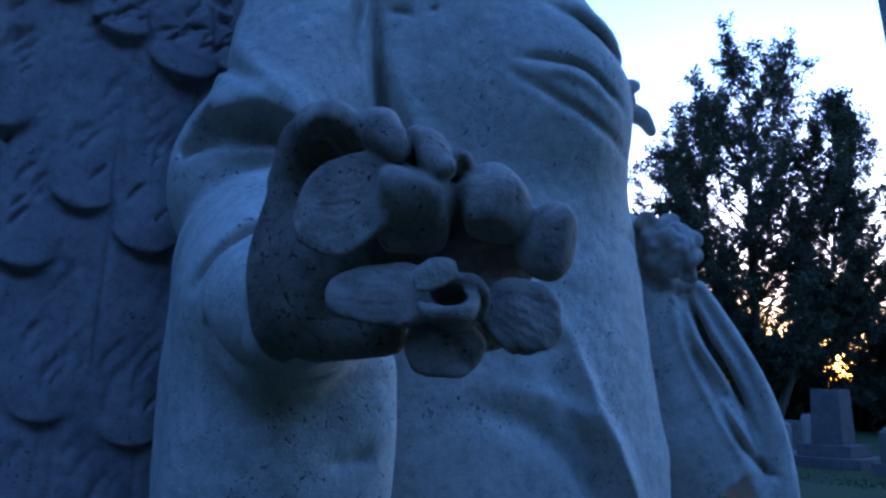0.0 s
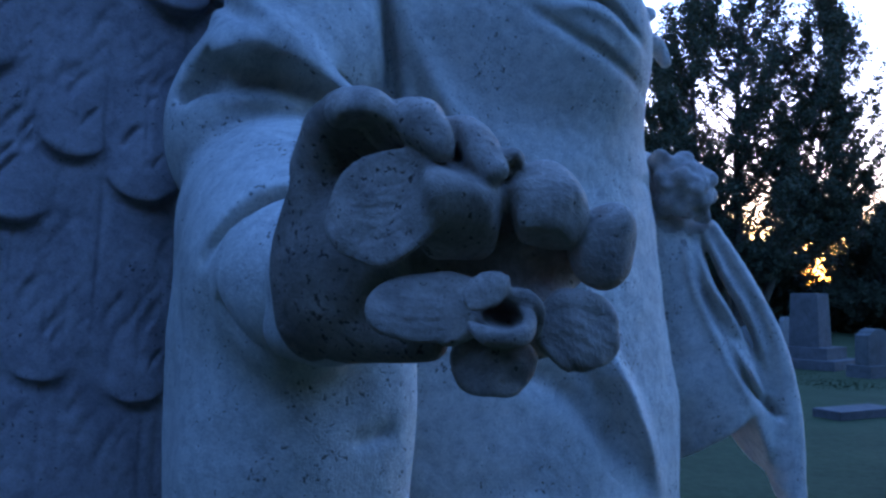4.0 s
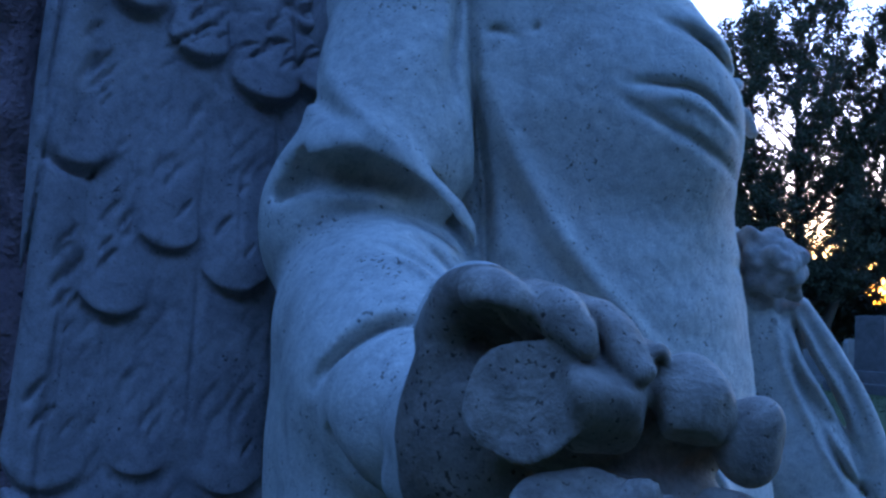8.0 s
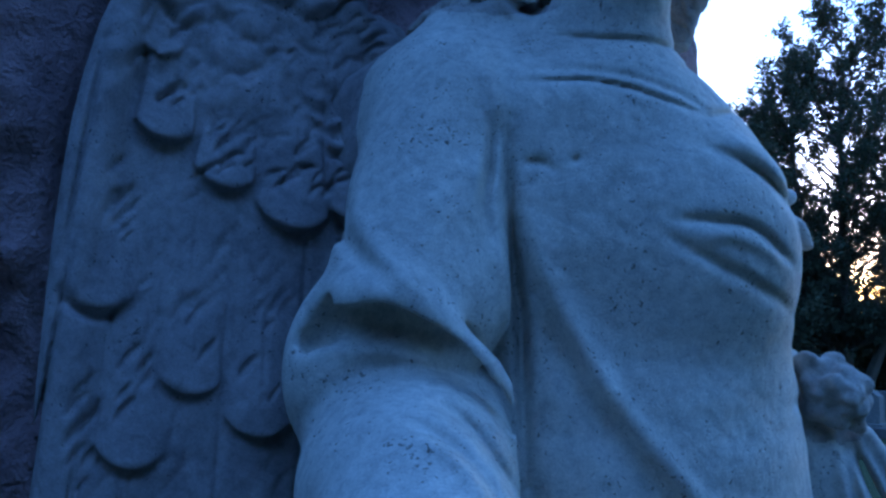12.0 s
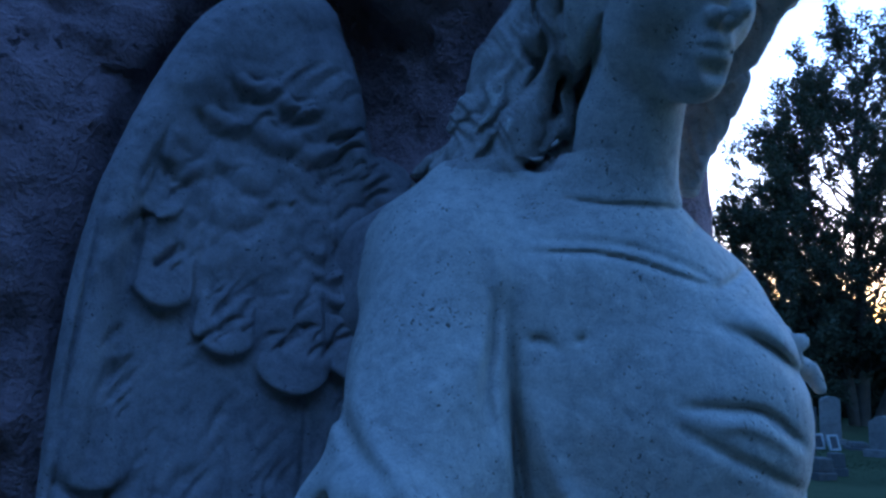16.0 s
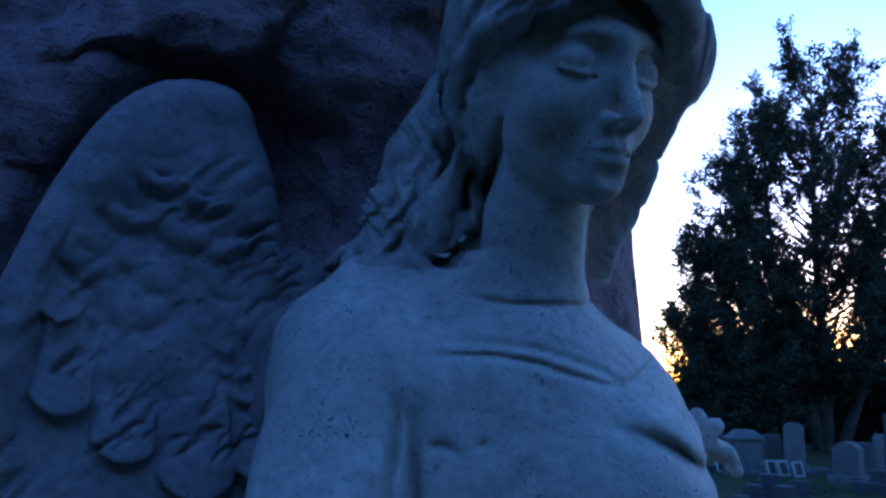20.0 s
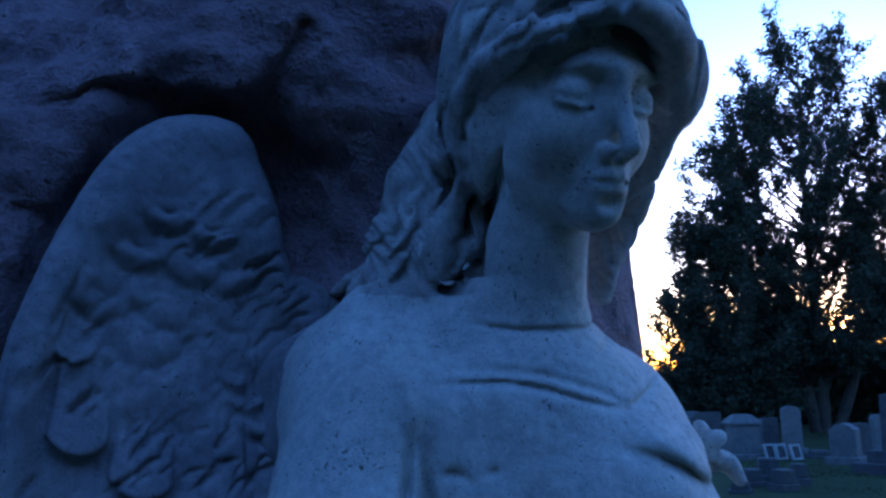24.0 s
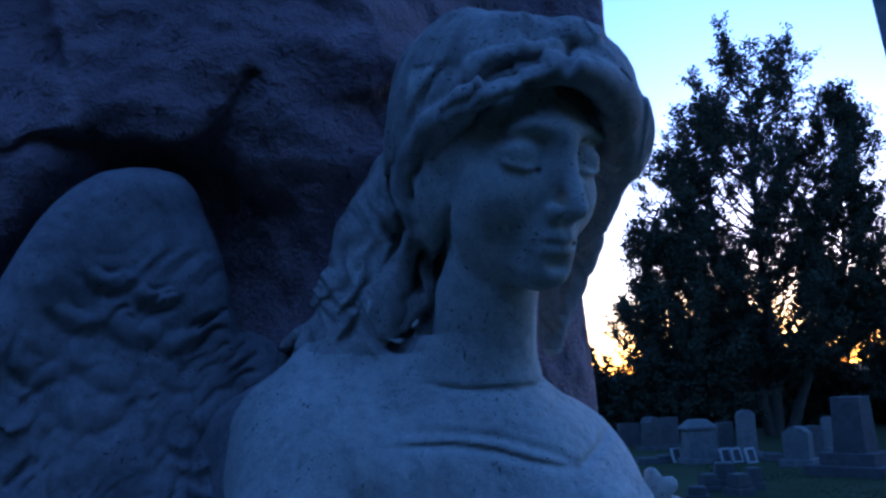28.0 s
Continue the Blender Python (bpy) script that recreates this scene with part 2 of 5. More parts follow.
            w = np.sin(np.pi * np.clip((i + t) / (n - 1), 0.02, 0.98)) ** 0.6 if taper else np.ones_like(t)
            if best is None:
                best, amp = dd, w
            else:
                amp = np.where(dd < best, w, amp)
                best = np.minimum(best, dd)
        self.d[s] += depth * amp * np.exp(-best / width ** 2)

    def sheet(self, c, r1, r2, thick, axes, bend=0.0, cup=0.0, k=0.0018):
        """A thin curved petal: an oval sheet bowed by bend along its width and by cup along its length."""
        c, ax = np.array(c, float), np.array(axes, float)
        ax = ax / np.linalg.norm(ax, axis=1)[:, None]
        got = self.near([c], max(r1, r2) + 0.014)
        if not got:
            return
        s, x, y, z = got
        x, y, z = x - c[0], y - c[1], z - c[2]
        u, v, w = [a[0] * x + a[1] * y + a[2] * z for a in ax]
        ring = np.sqrt((u / r1) ** 2 + (v / r2) ** 2)
        angle = np.arctan2(v, u)
        edge = (ring - 1 - 0.035 * np.sin(angle * 5 + c[0] * 900)) * min(r1, r2)
        body = np.abs(w - bend * u * u - cup * v * v) - thick * (1.15 - 0.45 * np.minimum(ring, 1.2))
        g = np.maximum(0.0024 - np.abs(edge - body), 0) / 0.0024
        self.blend(s, (np.maximum(edge, body) + g * g * 0.0006).astype(np.float32), k)

    def shingle(self, tip, d, e, n, w, length, lift, k=0.003):
        """A flat scale: d runs from its round tip to its root, e across it, n out of the surface."""
        ends = np.array([tip, tip + d * length])
        got = self.near(ends, w + lift + 0.02)
        if not got:
            return
        s, x, y, z = got
        x, y, z = x - tip[0], y - tip[1], z - tip[2]
        a = x * e[0] + y * e[1] + z * e[2]
        b = x * d[0] + y * d[1] + z * d[2]
        h = x * n[0] + y * n[1] + z * n[2]
        bb = np.maximum(w * 0.5 - b, 0) + np.maximum(b - length, 0)
        edge = np.sqrt(a * a + bb * bb) - w * 0.5
        top = h - (lift * np.clip(1 - b / length, 0, 1) - 7.0 * a * a)
        g = np.maximum(0.004 - np.abs(edge - top), 0) / 0.004
        shape = np.maximum(edge, top) + g * g * 0.001
        self.blend(s, np.maximum(shape, -h - 0.04).astype(np.float32), k)

    def hull(self, planes, reach, k=0.003, carve=False, soften=0.003):
        """A chunk with flat sides: planes are (a point, the way out); reach is how far it goes from the first points' middle."""
        pts = np.array([q[0] for q in planes], float)
        got = self.near([pts.mean(0)], reach)
        if not got:
            return
        s, x, y, z = got
        best = None
        for q, way in planes:
            w = np.array(way, float) / np.linalg.norm(way)
            e = (x - q[0]) * w[0] + (y - q[1]) * w[1] + (z - q[2]) * w[2]
            if best is None:
                best = e + 0 * (x + y + z)
            else:
                g = np.maximum(soften - np.abs(best - e), 0) / soften
                best = np.maximum(best, e) + g * g * soften * 0.25
        self.blend(s, best.astype(np.float32), k, carve)

    def chunk(self, c, r, rng, sides=12, k=0.008):
        """A broken lump of stone with random flat sides."""
        c, r = np.array(c, float), np.array(r, float) * np.ones(3)
        ways = rng.normal(0, 1, (sides, 3))
        ways /= np.linalg.norm(ways, axis=1)[:, None]
        ways = np.vstack([ways, np.eye(3), -np.eye(3)])
        far = 1 / np.sqrt(((ways / r) ** 2).sum(1)) * np.append(rng.uniform(0.75, 1.0, sides), np.ones(6))
        self.hull([(c + w * f, w) for w, f in zip(ways, far)], r.max() * 1.5, k, soften=0.006)

    def skin(self):
        """The surface as vertices and quads."""
        d, inside = self.d, self.d < 0
        corner = [d[a:d.shape[0] - 1 + a, b:d.shape[1] - 1 + b, c:d.shape[2] - 1 + c] for a in (0, 1) for b in (0, 1) for c in (0, 1)]
        signs = sum((c < 0).astype(np.int8) for c in corner)
        live = (signs > 0) & (signs < 8)
        where = np.argwhere(live)
        index = np.full(live.shape, -1, np.int32)
        index[live] = np.arange(len(where))
        val = np.stack([c[live] for c in corner], 1)
        offs = np.array([(a, b, c) for a in (0, 1) for b in (0, 1) for c in (0, 1)], float)
        total, count = np.zeros((len(where), 3)), np.zeros(len(where))
        for i in range(8):
            for j in range(i + 1, 8):
                if np.abs(offs[i] - offs[j]).sum() == 1:
                    hit = (val[:, i] < 0) != (val[:, j] < 0)
                    a, b = val[hit, i], val[hit, j]
                    t = (a / (a - b))[:, None]
                    total[hit] += offs[i] + (offs[j] - offs[i]) * t
                    count[hit] += 1
        verts = self.lo + self.h * (where + total / count[:, None])
        quads = []
        for axis in range(3):
            lo = [slice(None)] * 3
            hi = [slice(None)] * 3
            lo[axis], hi[axis] = slice(0, -1), slice(1, None)
            a, b = inside[tuple(lo)], inside[tuple(hi)]
            cross = np.argwhere(a != b)
            u, v = (axis + 1) % 3, (axis + 2) % 3
            ok = (cross[:, u] > 0) & (cross[:, v] > 0) & (cross[:, u] < self.n[u] - 1) & (cross[:, v] < self.n[v] - 1)
            cross = cross[ok]
            first = a[tuple(cross.T)]
            cells = []
            for du, dv in ((0, 0), (1, 0), (1, 1), (0, 1)):
                c = cross.copy()
                c[:, u] -= du
                c[:, v] -= dv
                cells.append(index[tuple(c.T)])
            q = np.stack(cells, 1)
            q[~first] = q[~first][:, ::-1]
            quads.append(q)
        return verts, np.vstack(quads)


def joined(skins):
    verts, faces, base = [], [], 0
    for v, f in skins:
        verts.append(v)
        faces.append(f + base)
        base += len(v)
    return np.vstack(verts), np.vstack(faces)


# ---- the carved angel ----
WING_N = np.array((0.474, -0.863, 0.141))


def on_wing(u, v, out=0.0):
    return np.array((u, 0.549 * u + 0.163 * v + 0.831, v)) + WING_N * out


# the head is turned aside and bowed
turn, bow, tilt = radians(35), radians(15), radians(2.3)
fwd0 = np.array((math.sin(turn), -math.cos(turn), 0))
side0 = np.array((math.cos(turn), math.sin(turn), 0))
fwd = fwd0 * math.cos(bow) - np.array((0, 0, math.sin(bow)))
up0 = fwd0 * math.sin(bow) + np.array((0, 0, math.cos(bow)))
side, up = side0 * math.cos(tilt) + up0 * math.sin(tilt), up0 * math.cos(tilt) - side0 * math.sin(tilt)
HEAD_SIZE, HEAD_WIDE = 1.136, 1.17
HEAD_MID = np.array((0.070, 0.922, 2.283))
HEAD_AXES = (fwd, side, up)


LOCKS = []


def lock(c, points, radii, k=0.01, n=10):
    """A lock of hair; its line is kept, so that hair can be told from skin."""
    c.tube(points, radii, k=k, n=n)
    r = np.interp(np.linspace(0, 1, 16), np.linspace(0, 1, len(radii)), radii)
    LOCKS.append((spline(points, 16), r))


def hair_mask(p):
    """How far places on the head lie in its hair, 0 to 1."""
    q = (p - HEAD_MID) / HEAD_SIZE
    lf, ls, lu = q @ HEAD_AXES[0], q @ HEAD_AXES[1] / HEAD_WIDE, q @ HEAD_AXES[2]
    away = np.where((p[:, 2] > 2.05) & ((lu > 0.075) | (lf < -0.035)) & (lu > -0.1), 0.0, 0.05)
    for line, radii in LOCKS:
        near = ((p > line.min(0) - 0.06) & (p < line.max(0) + 0.06)).all(1)
        if near.any():
            gap = (np.linalg.norm(p[near][:, None, :] - line[None], axis=2) - radii[None]).min(1)
            away[near] = np.minimum(away[near], np.maximum(gap, 0))
    return np.clip((0.011 - away) / 0.007, 0, 1)


def neck_and_locks(c):
    """The neck and the locks of hair that fall beside it."""
    c.tube([(0.040, 1.02, 1.95), (0.038, 0.995, 2.05), (0.045, 0.965, 2.13), (0.05, 0.95, 2.2)], [0.075, 0.058, 0.055, 0.058], k=0.05)
    lock(c, [(0.016, 1.005, 2.290), (-0.023, 1.025, 2.231), (-0.054, 1.025, 2.180), (-0.062, 1.012, 2.134), (-0.045, 0.995, 2.101)], [0.035, 0.036, 0.032, 0.026, 0.018], k=0.02, n=14)
    lock(c, [(-0.038, 1.030, 2.284), (-0.082, 1.040, 2.220), (-0.103, 1.030, 2.159), (-0.132, 1.040, 2.115)], [0.045, 0.045, 0.033, 0.012], k=0.02)
    lock(c, [(-0.055, 0.985, 2.120), (-0.072, 0.970, 2.102), (-0.061, 0.965, 2.088), (-0.042, 0.970, 2.093)], [0.012, 0.011, 0.01, 0.008], k=0.008)
    lock(c, [(-0.142, 1.030, 2.083), (-0.119, 1.010, 2.110), (-0.094, 1.000, 2.130)], [0.008, 0.017, 0.02], k=0.02)
    lock(c, [(-0.172, 1.060, 2.097), (-0.147, 1.040, 2.120), (-0.114, 1.030, 2.147)], [0.01, 0.025, 0.038], k=0.03)
    lock(c, [(-0.135, 0.990, 2.075), (-0.098, 1.000, 2.102), (-0.067, 1.010, 2.142)], [0.025, 0.03, 0.04], k=0.03)
    lock(c, [(-0.085, 0.985, 2.092), (-0.060, 0.965, 2.087), (-0.036, 0.960, 2.094), (-0.029, 0.965, 2.113)], [0.012, 0.012, 0.011, 0.01], k=0.008)
    # curls that turn up on the shoulder, and the notch between hair, rock and wing
    c.line([(-0.078, 0.970, 2.108), (-0.063, 0.970, 2.093), (-0.042, 0.970, 2.094), (-0.025, 0.975, 2.117)], 0.006, 0.016, band=0.06)
    c.line([(-0.061, 0.970, 2.113), (-0.045, 0.970, 2.116), (-0.040, 0.975, 2.134), (-0.054, 0.980, 2.148)], 0.005, 0.01, band=0.06)
    for pts in (
        ((-0.025, 0.980, 2.291), (-0.051, 1.000, 2.251), (-0.038, 0.990, 2.209), (-0.066, 0.990, 2.166), (-0.061, 0.980, 2.126)),
        ((-0.049, 1.000, 2.277), (-0.070, 1.010, 2.241), (-0.059, 1.000, 2.199), (-0.093, 1.000, 2.155), (-0.120, 1.000, 2.131), (-0.126, 0.990, 2.096)),
        ((-0.066, 1.020, 2.236), (-0.093, 1.020, 2.217), (-0.084, 1.010, 2.182), (-0.120, 1.010, 2.151), (-0.157, 1.030, 2.129), (-0.194, 1.050, 2.106)),
        ((-0.086, 1.000, 2.168), (-0.084, 0.990, 2.132), (-0.102, 0.980, 2.110), (-0.093, 0.975, 2.085)),
    ):
        lock(c, pts, [0.008, 0.012, 0.012, 0.012, 0.008], k=0.006, n=18)
    for pts, d in (
        (((-0.036, 0.980, 2.272), (-0.058, 1.000, 2.235), (-0.048, 1.000, 2.198), (-0.079, 1.000, 2.155)), 0.012),
        (((-0.013, 0.970, 2.211), (-0.031, 0.980, 2.175), (-0.026, 0.975, 2.137)), 0.012),
        (((-0.072, 1.000, 2.206), (-0.086, 1.000, 2.168), (-0.113, 1.000, 2.137), (-0.146, 1.000, 2.107)), 0.012),
        (((-0.105, 1.000, 2.175), (-0.141, 1.020, 2.147), (-0.175, 1.020, 2.123)), 0.01),
        (((-0.112, 0.980, 2.104), (-0.092, 0.980, 2.119), (-0.083, 0.990, 2.141)), 0.009),
    ):
        c.line(pts, 0.006, d, band=0.06)
    c.blob((0.0, 1.06, 2.13), (0.06, 0.05, 0.1), k=0.02)
    c.blob((-0.05, 1.07, 2.14), (0.05, 0.05, 0.1), k=0.02)
    c.blob((-0.201, 1.000, 2.103), (0.012, 0.03, 0.014), k=0.008, carve=True)
    lock(c, [(0.166, 1.060, 2.214), (0.143, 1.080, 2.150), (0.125, 1.070, 2.088)], [0.03, 0.024, 0.012], k=0.02)


def carve_head():
    c = Clay((-0.27, 0.70, 2.07), (0.31, 1.17, 2.50), 0.0028)
    neck_and_locks(c)
    fwd, side, up = HEAD_AXES
    size, wide, mid = HEAD_SIZE, HEAD_WIDE, HEAD_MID
    axes = (fwd, side, up)

    def at(f, s, u):
        return mid + (fwd * f + side * s * wide + up * u) * size

    def ball(f, s, u, rf, rs, ru, k=0.012, carve=False):
        c.blob(at(f, s, u), np.array((rf, rs * wide, ru)) * size, axes, k * size, carve)

    def rod(pts, radii, k=0.01, carve=False, n=10):
        c.tube([at(*p) for p in pts], [r * size for r in radii], k * size, carve, n)

    ball(-0.02, 0, 0.035, 0.095, 0.068, 0.095)
    ball(0.03, 0, -0.02, 0.058, 0.048, 0.074, 0.03)
    for e in (-1, 1):
        rod([(-0.008, 0.042 * e, -0.042), (0.028, 0.031 * e, -0.07), (0.064, 0.008 * e, -0.094)], [0.013, 0.012, 0.011], 0.03)
        ball(0.05, 0.033 * e, -0.035, 0.025, 0.021, 0.028, 0.025)
    ball(0.072, 0, -0.096, 0.0165, 0.0155, 0.014, 0.02)
    # brow, sockets, lids
    rod([(0.064, -0.05, 0.022), (0.079, -0.024, 0.0265), (0.085, 0, 0.02), (0.079, 0.024, 0.0265), (0.064, 0.05, 0.022)], [0.003, 0.0042, 0.006, 0.0042, 0.003], 0.02)
    for e in (-1, 1):
        ball(0.095, 0.03 * e, 0.005, 0.0195, 0.0205, 0.0145, 0.013, True)
        ball(0.066, 0.031 * e, 0.002, 0.016, 0.0165, 0.0145, 0.005)
        rod([(0.074, 0.017 * e, -0.007), (0.0825, 0.031 * e, -0.0105), (0.073, 0.046 * e, -0.0065)], [0.0012, 0.002, 0.0012], 0.006)
        rod([(0.078, 0.017 * e, -0.0105), (0.0855, 0.031 * e, -0.0148), (0.076, 0.046 * e, -0.0105)], [0.002, 0.0036, 0.002], 0.002, True)
        rod([(0.081, 0.014 * e, 0.012), (0.0825, 0.03 * e, 0.0155), (0.072, 0.047 * e, 0.011)], [0.0016, 0.0022, 0.0016], 0.006, True)
    # nose
    rod([(0.083, 0, 0.02), (0.0905, 0, -0.002), (0.103, 0, -0.028), (0.1085, 0, -0.041)], [0.0075, 0.0072, 0.0076, 0.0086], 0.014)
    for e in (-1, 1):
        ball(0.093, 0.0095 * e, -0.0445, 0.0095, 0.0052, 0.0062, 0.006)
        ball(0.1, 0.005 * e, -0.0515, 0.005, 0.003, 0.0035, 0.003, True)
    # mouth
    ball(0.076, 0, -0.07, 0.016, 0.02, 0.018, 0.02)
    rod([(0.076, -0.0195, -0.0705), (0.0900, -0.007, -0.0655), (0.0912, 0, -0.067), (0.0900, 0.007, -0.0655), (0.076, 0.0195, -0.0705)], [0.0022, 0.0055, 0.005, 0.0055, 0.0022], 0.004)
    rod([(0.077, -0.016, -0.075), (0.0875, -0.006, -0.0785), (0.0875, 0.006, -0.0785), (0.077, 0.016, -0.075)], [0.0024, 0.0064, 0.0064, 0.0024], 0.004)
    rod([(0.079, -0.0192, -0.0718), (0.0952, -0.007, -0.0722), (0.0965, 0, -0.0732), (0.0952, 0.007, -0.0722), (0.077, 0.0195, -0.073)], [0.0012, 0.0016, 0.0016, 0.0016, 0.0012], 0.003, True)
    ball(0.0925, 0, -0.0895, 0.007, 0.012, 0.005, 0.01, True)
    ball(0.1, 0, -0.058, 0.004, 0.0026, 0.007, 0.005, True)

    # hair: a cap, masses at the sides, and a thick roll over the brow
    ball(-0.04, 0, 0.05, 0.09, 0.073, 0.088, 0.02)
    ball(-0.06, 0, -0.02, 0.065, 0.07, 0.085, 0.03)
    lock(c, [(0.081, 0.838, 2.338), (0.115, 0.828, 2.340), (0.148, 0.835, 2.334), (0.181, 0.870, 2.327), (0.200, 0.915, 2.314), (0.197, 0.950, 2.280)], [0.014, 0.019, 0.022, 0.026, 0.026, 0.02], k=0.008, n=16)
    lock(c, [(0.138, 0.870, 2.385), (0.163, 0.880, 2.363), (0.188, 0.920, 2.344), (0.200, 0.960, 2.312)], [0.028, 0.032, 0.036, 0.032], k=0.015)
    c.blob((0.199, 0.960, 2.305), (0.032, 0.05, 0.05), k=0.02)
    lock(c, [(0.191, 0.970, 2.269), (0.177, 0.990, 2.230), (0.152, 1.000, 2.197)], [0.02, 0.016, 0.01], k=0.01)
    for pts, r in (
        (((0.144, 0.822, 2.349), (0.175, 0.848, 2.343), (0.196, 0.885, 2.324), (0.203, 0.930, 2.289), (0.190, 0.965, 2.267)), 0.014),
        (((0.143, 0.840, 2.360), (0.178, 0.866, 2.356), (0.210, 0.905, 2.333), (0.223, 0.945, 2.303), (0.214, 0.975, 2.276)), 0.015),
        (((0.143, 0.864, 2.396), (0.176, 0.884, 2.390), (0.208, 0.920, 2.368), (0.226, 0.955, 2.335)), 0.015),
    ):
        lock(c, pts, [r * 0.6] + [r * 0.9] * (len(pts) - 2) + [r * 0.7], k=0.012, n=18)
    # the fringe stands well out over the brow
    lock(c, [(0.140, 0.805, 2.332), (0.165, 0.830, 2.328), (0.186, 0.870, 2.314), (0.196, 0.920, 2.289)], [0.011, 0.014, 0.016, 0.016], k=0.014, n=12)
    c.line([(0.169, 0.850, 2.293), (0.142, 0.830, 2.312), (0.105, 0.835, 2.317), (0.073, 0.850, 2.313), (0.052, 0.875, 2.290)], 0.009, 0.013, band=0.05, n=16)
    # locks that sweep from the parting over the temple
    for pts, radii in (
        (((0.1136, 0.8450, 2.3235), (0.0790, 0.8350, 2.3138), (0.0515, 0.8500, 2.3057), (0.0294, 0.8800, 2.2909), (0.0136, 0.9200, 2.2669), (0.0012, 0.9550, 2.2303)), (0.009, 0.012, 0.013, 0.013, 0.013, 0.012)),
        (((0.1262, 0.8220, 2.3425), (0.0833, 0.8020, 2.3269), (0.0509, 0.8060, 2.3149), (0.0193, 0.8400, 2.3100), (-0.0076, 0.8850, 2.2989), (-0.0276, 0.9300, 2.2783), (-0.0389, 0.9650, 2.2444)), (0.01, 0.015, 0.017, 0.018, 0.019, 0.02, 0.018)),
        (((0.1219, 0.8450, 2.3640), (0.0839, 0.8280, 2.3546), (0.0490, 0.8380, 2.3458), (0.0178, 0.8730, 2.3362), (-0.0100, 0.9180, 2.3178), (-0.0332, 0.9630, 2.2852), (-0.0459, 0.9900, 2.2427)), (0.014, 0.018, 0.02, 0.022, 0.022, 0.022, 0.02)),
    ):
        lock(c, pts, radii, k=0.006, n=22)
    for pts, radii in (
        (((0.1246, 0.8800, 2.3949), (0.0795, 0.8760, 2.3973), (0.0380, 0.8950, 2.3882), (0.0042, 0.9320, 2.3694), (-0.0201, 0.9750, 2.3385), (-0.0421, 1.0150, 2.2987)), (0.022, 0.026, 0.028, 0.028, 0.026, 0.022)),
        (((-0.0172, 0.9450, 2.3252), (-0.0331, 0.9750, 2.2912), (-0.0208, 0.9850, 2.2481), (-0.0397, 0.9900, 2.2041), (-0.0580, 0.9900, 2.1660), (-0.0676, 0.9800, 2.1269), (-0.0755, 0.9720, 2.0941)), (0.018, 0.02, 0.021, 0.021, 0.02, 0.017, 0.01)),
        (((-0.0336, 0.9950, 2.3117), (-0.0462, 1.0100, 2.2723), (-0.0404, 1.0150, 2.2276), (-0.0668, 1.0150, 2.1820), (-0.0959, 1.0100, 2.1445), (-0.1230, 1.0000, 2.1086), (-0.1443, 1.0000, 2.0814)), (0.02, 0.022, 0.022, 0.022, 0.02, 0.018, 0.01)),
    ):
        lock(c, pts, radii, k=0.006, n=22)
    for pts, radii in (
        (((0.0221, 0.9300, 2.2944), (0.0049, 0.9650, 2.2614), (-0.0027, 0.9850, 2.2208), (-0.0179, 1.0000, 2.1850), (-0.0222, 1.0000, 2.1461), (-0.0324, 1.0000, 2.1207), (-0.0446, 1.0000, 2.1053)), (0.01, 0.012, 0.013, 0.014, 0.014, 0.012, 0.007)),
        (((-0.0921, 1.0300, 2.2074), (-0.1100, 1.0300, 2.1542), (-0.1397, 1.0250, 2.1153), (-0.1687, 1.0200, 2.0862)), (0.03, 0.028, 0.024, 0.012)),
    ):
        lock(c, pts, radii, k=0.006, n=22)
    # furrows between the locks
    for pts, w, d in (
        (((0.1210, 0.8100, 2.3255), (0.0878, 0.8000, 2.3170), (0.0586, 0.8100, 2.3070), (0.0314, 0.8400, 2.2977)), 0.004, 0.007),
        (((0.1104, 0.8200, 2.3518), (0.0740, 0.8100, 2.3419), (0.0479, 0.8150, 2.3332)), 0.005, 0.012),
        (((0.0956, 0.8100, 2.3440), (0.0652, 0.8050, 2.3315), (0.0410, 0.8200, 2.3242), (0.0073, 0.8500, 2.3189)), 0.0035, 0.006),
        (((0.0384, 0.8500, 2.3763), (0.0025, 0.8800, 2.3606), (-0.0282, 0.9300, 2.3370)), 0.005, 0.007),
        (((0.0002, 0.8800, 2.3119), (-0.0209, 0.9300, 2.2918), (-0.0290, 0.9600, 2.2621), (-0.0211, 0.9800, 2.2338)), 0.0045, 0.008),
    ):
        c.line(pts, w, d, band=0.05, n=14)
    for pts, w, d in (
        (((-0.0366, 0.9500, 2.3182), (-0.0533, 0.9800, 2.2818), (-0.0429, 0.9900, 2.2372), (-0.0596, 0.9900, 2.1921), (-0.0816, 0.9900, 2.1544)), 0.005, 0.01),
        (((-0.0176, 0.9700, 2.2025), (-0.0336, 0.9700, 2.1683), (-0.0436, 0.9650, 2.1304)), 0.005, 0.011),
        (((-0.0192, 0.9650, 2.1217), (-0.0340, 0.9550, 2.0970), (-0.0648, 0.9550, 2.0888)), 0.006, 0.014),
        (((-0.0740, 0.9800, 2.1591), (-0.0974, 0.9800, 2.1221), (-0.1174, 0.9800, 2.0886)), 0.005, 0.01),
    ):
        c.line(pts, w, d, band=0.05, n=14)
    c.blob((-0.0367, 1.0450, 2.1306), (0.045, 0.03, 0.04), k=0.012)
    # the dark gap beside the cheek
    c.line([(0.0230, 0.9400, 2.2541), (0.0109, 0.9550, 2.2266), (0.0009, 0.9600, 2.1901), (-0.0098, 0.9600, 2.1593)], 0.008, 0.02, band=0.06, n=14)
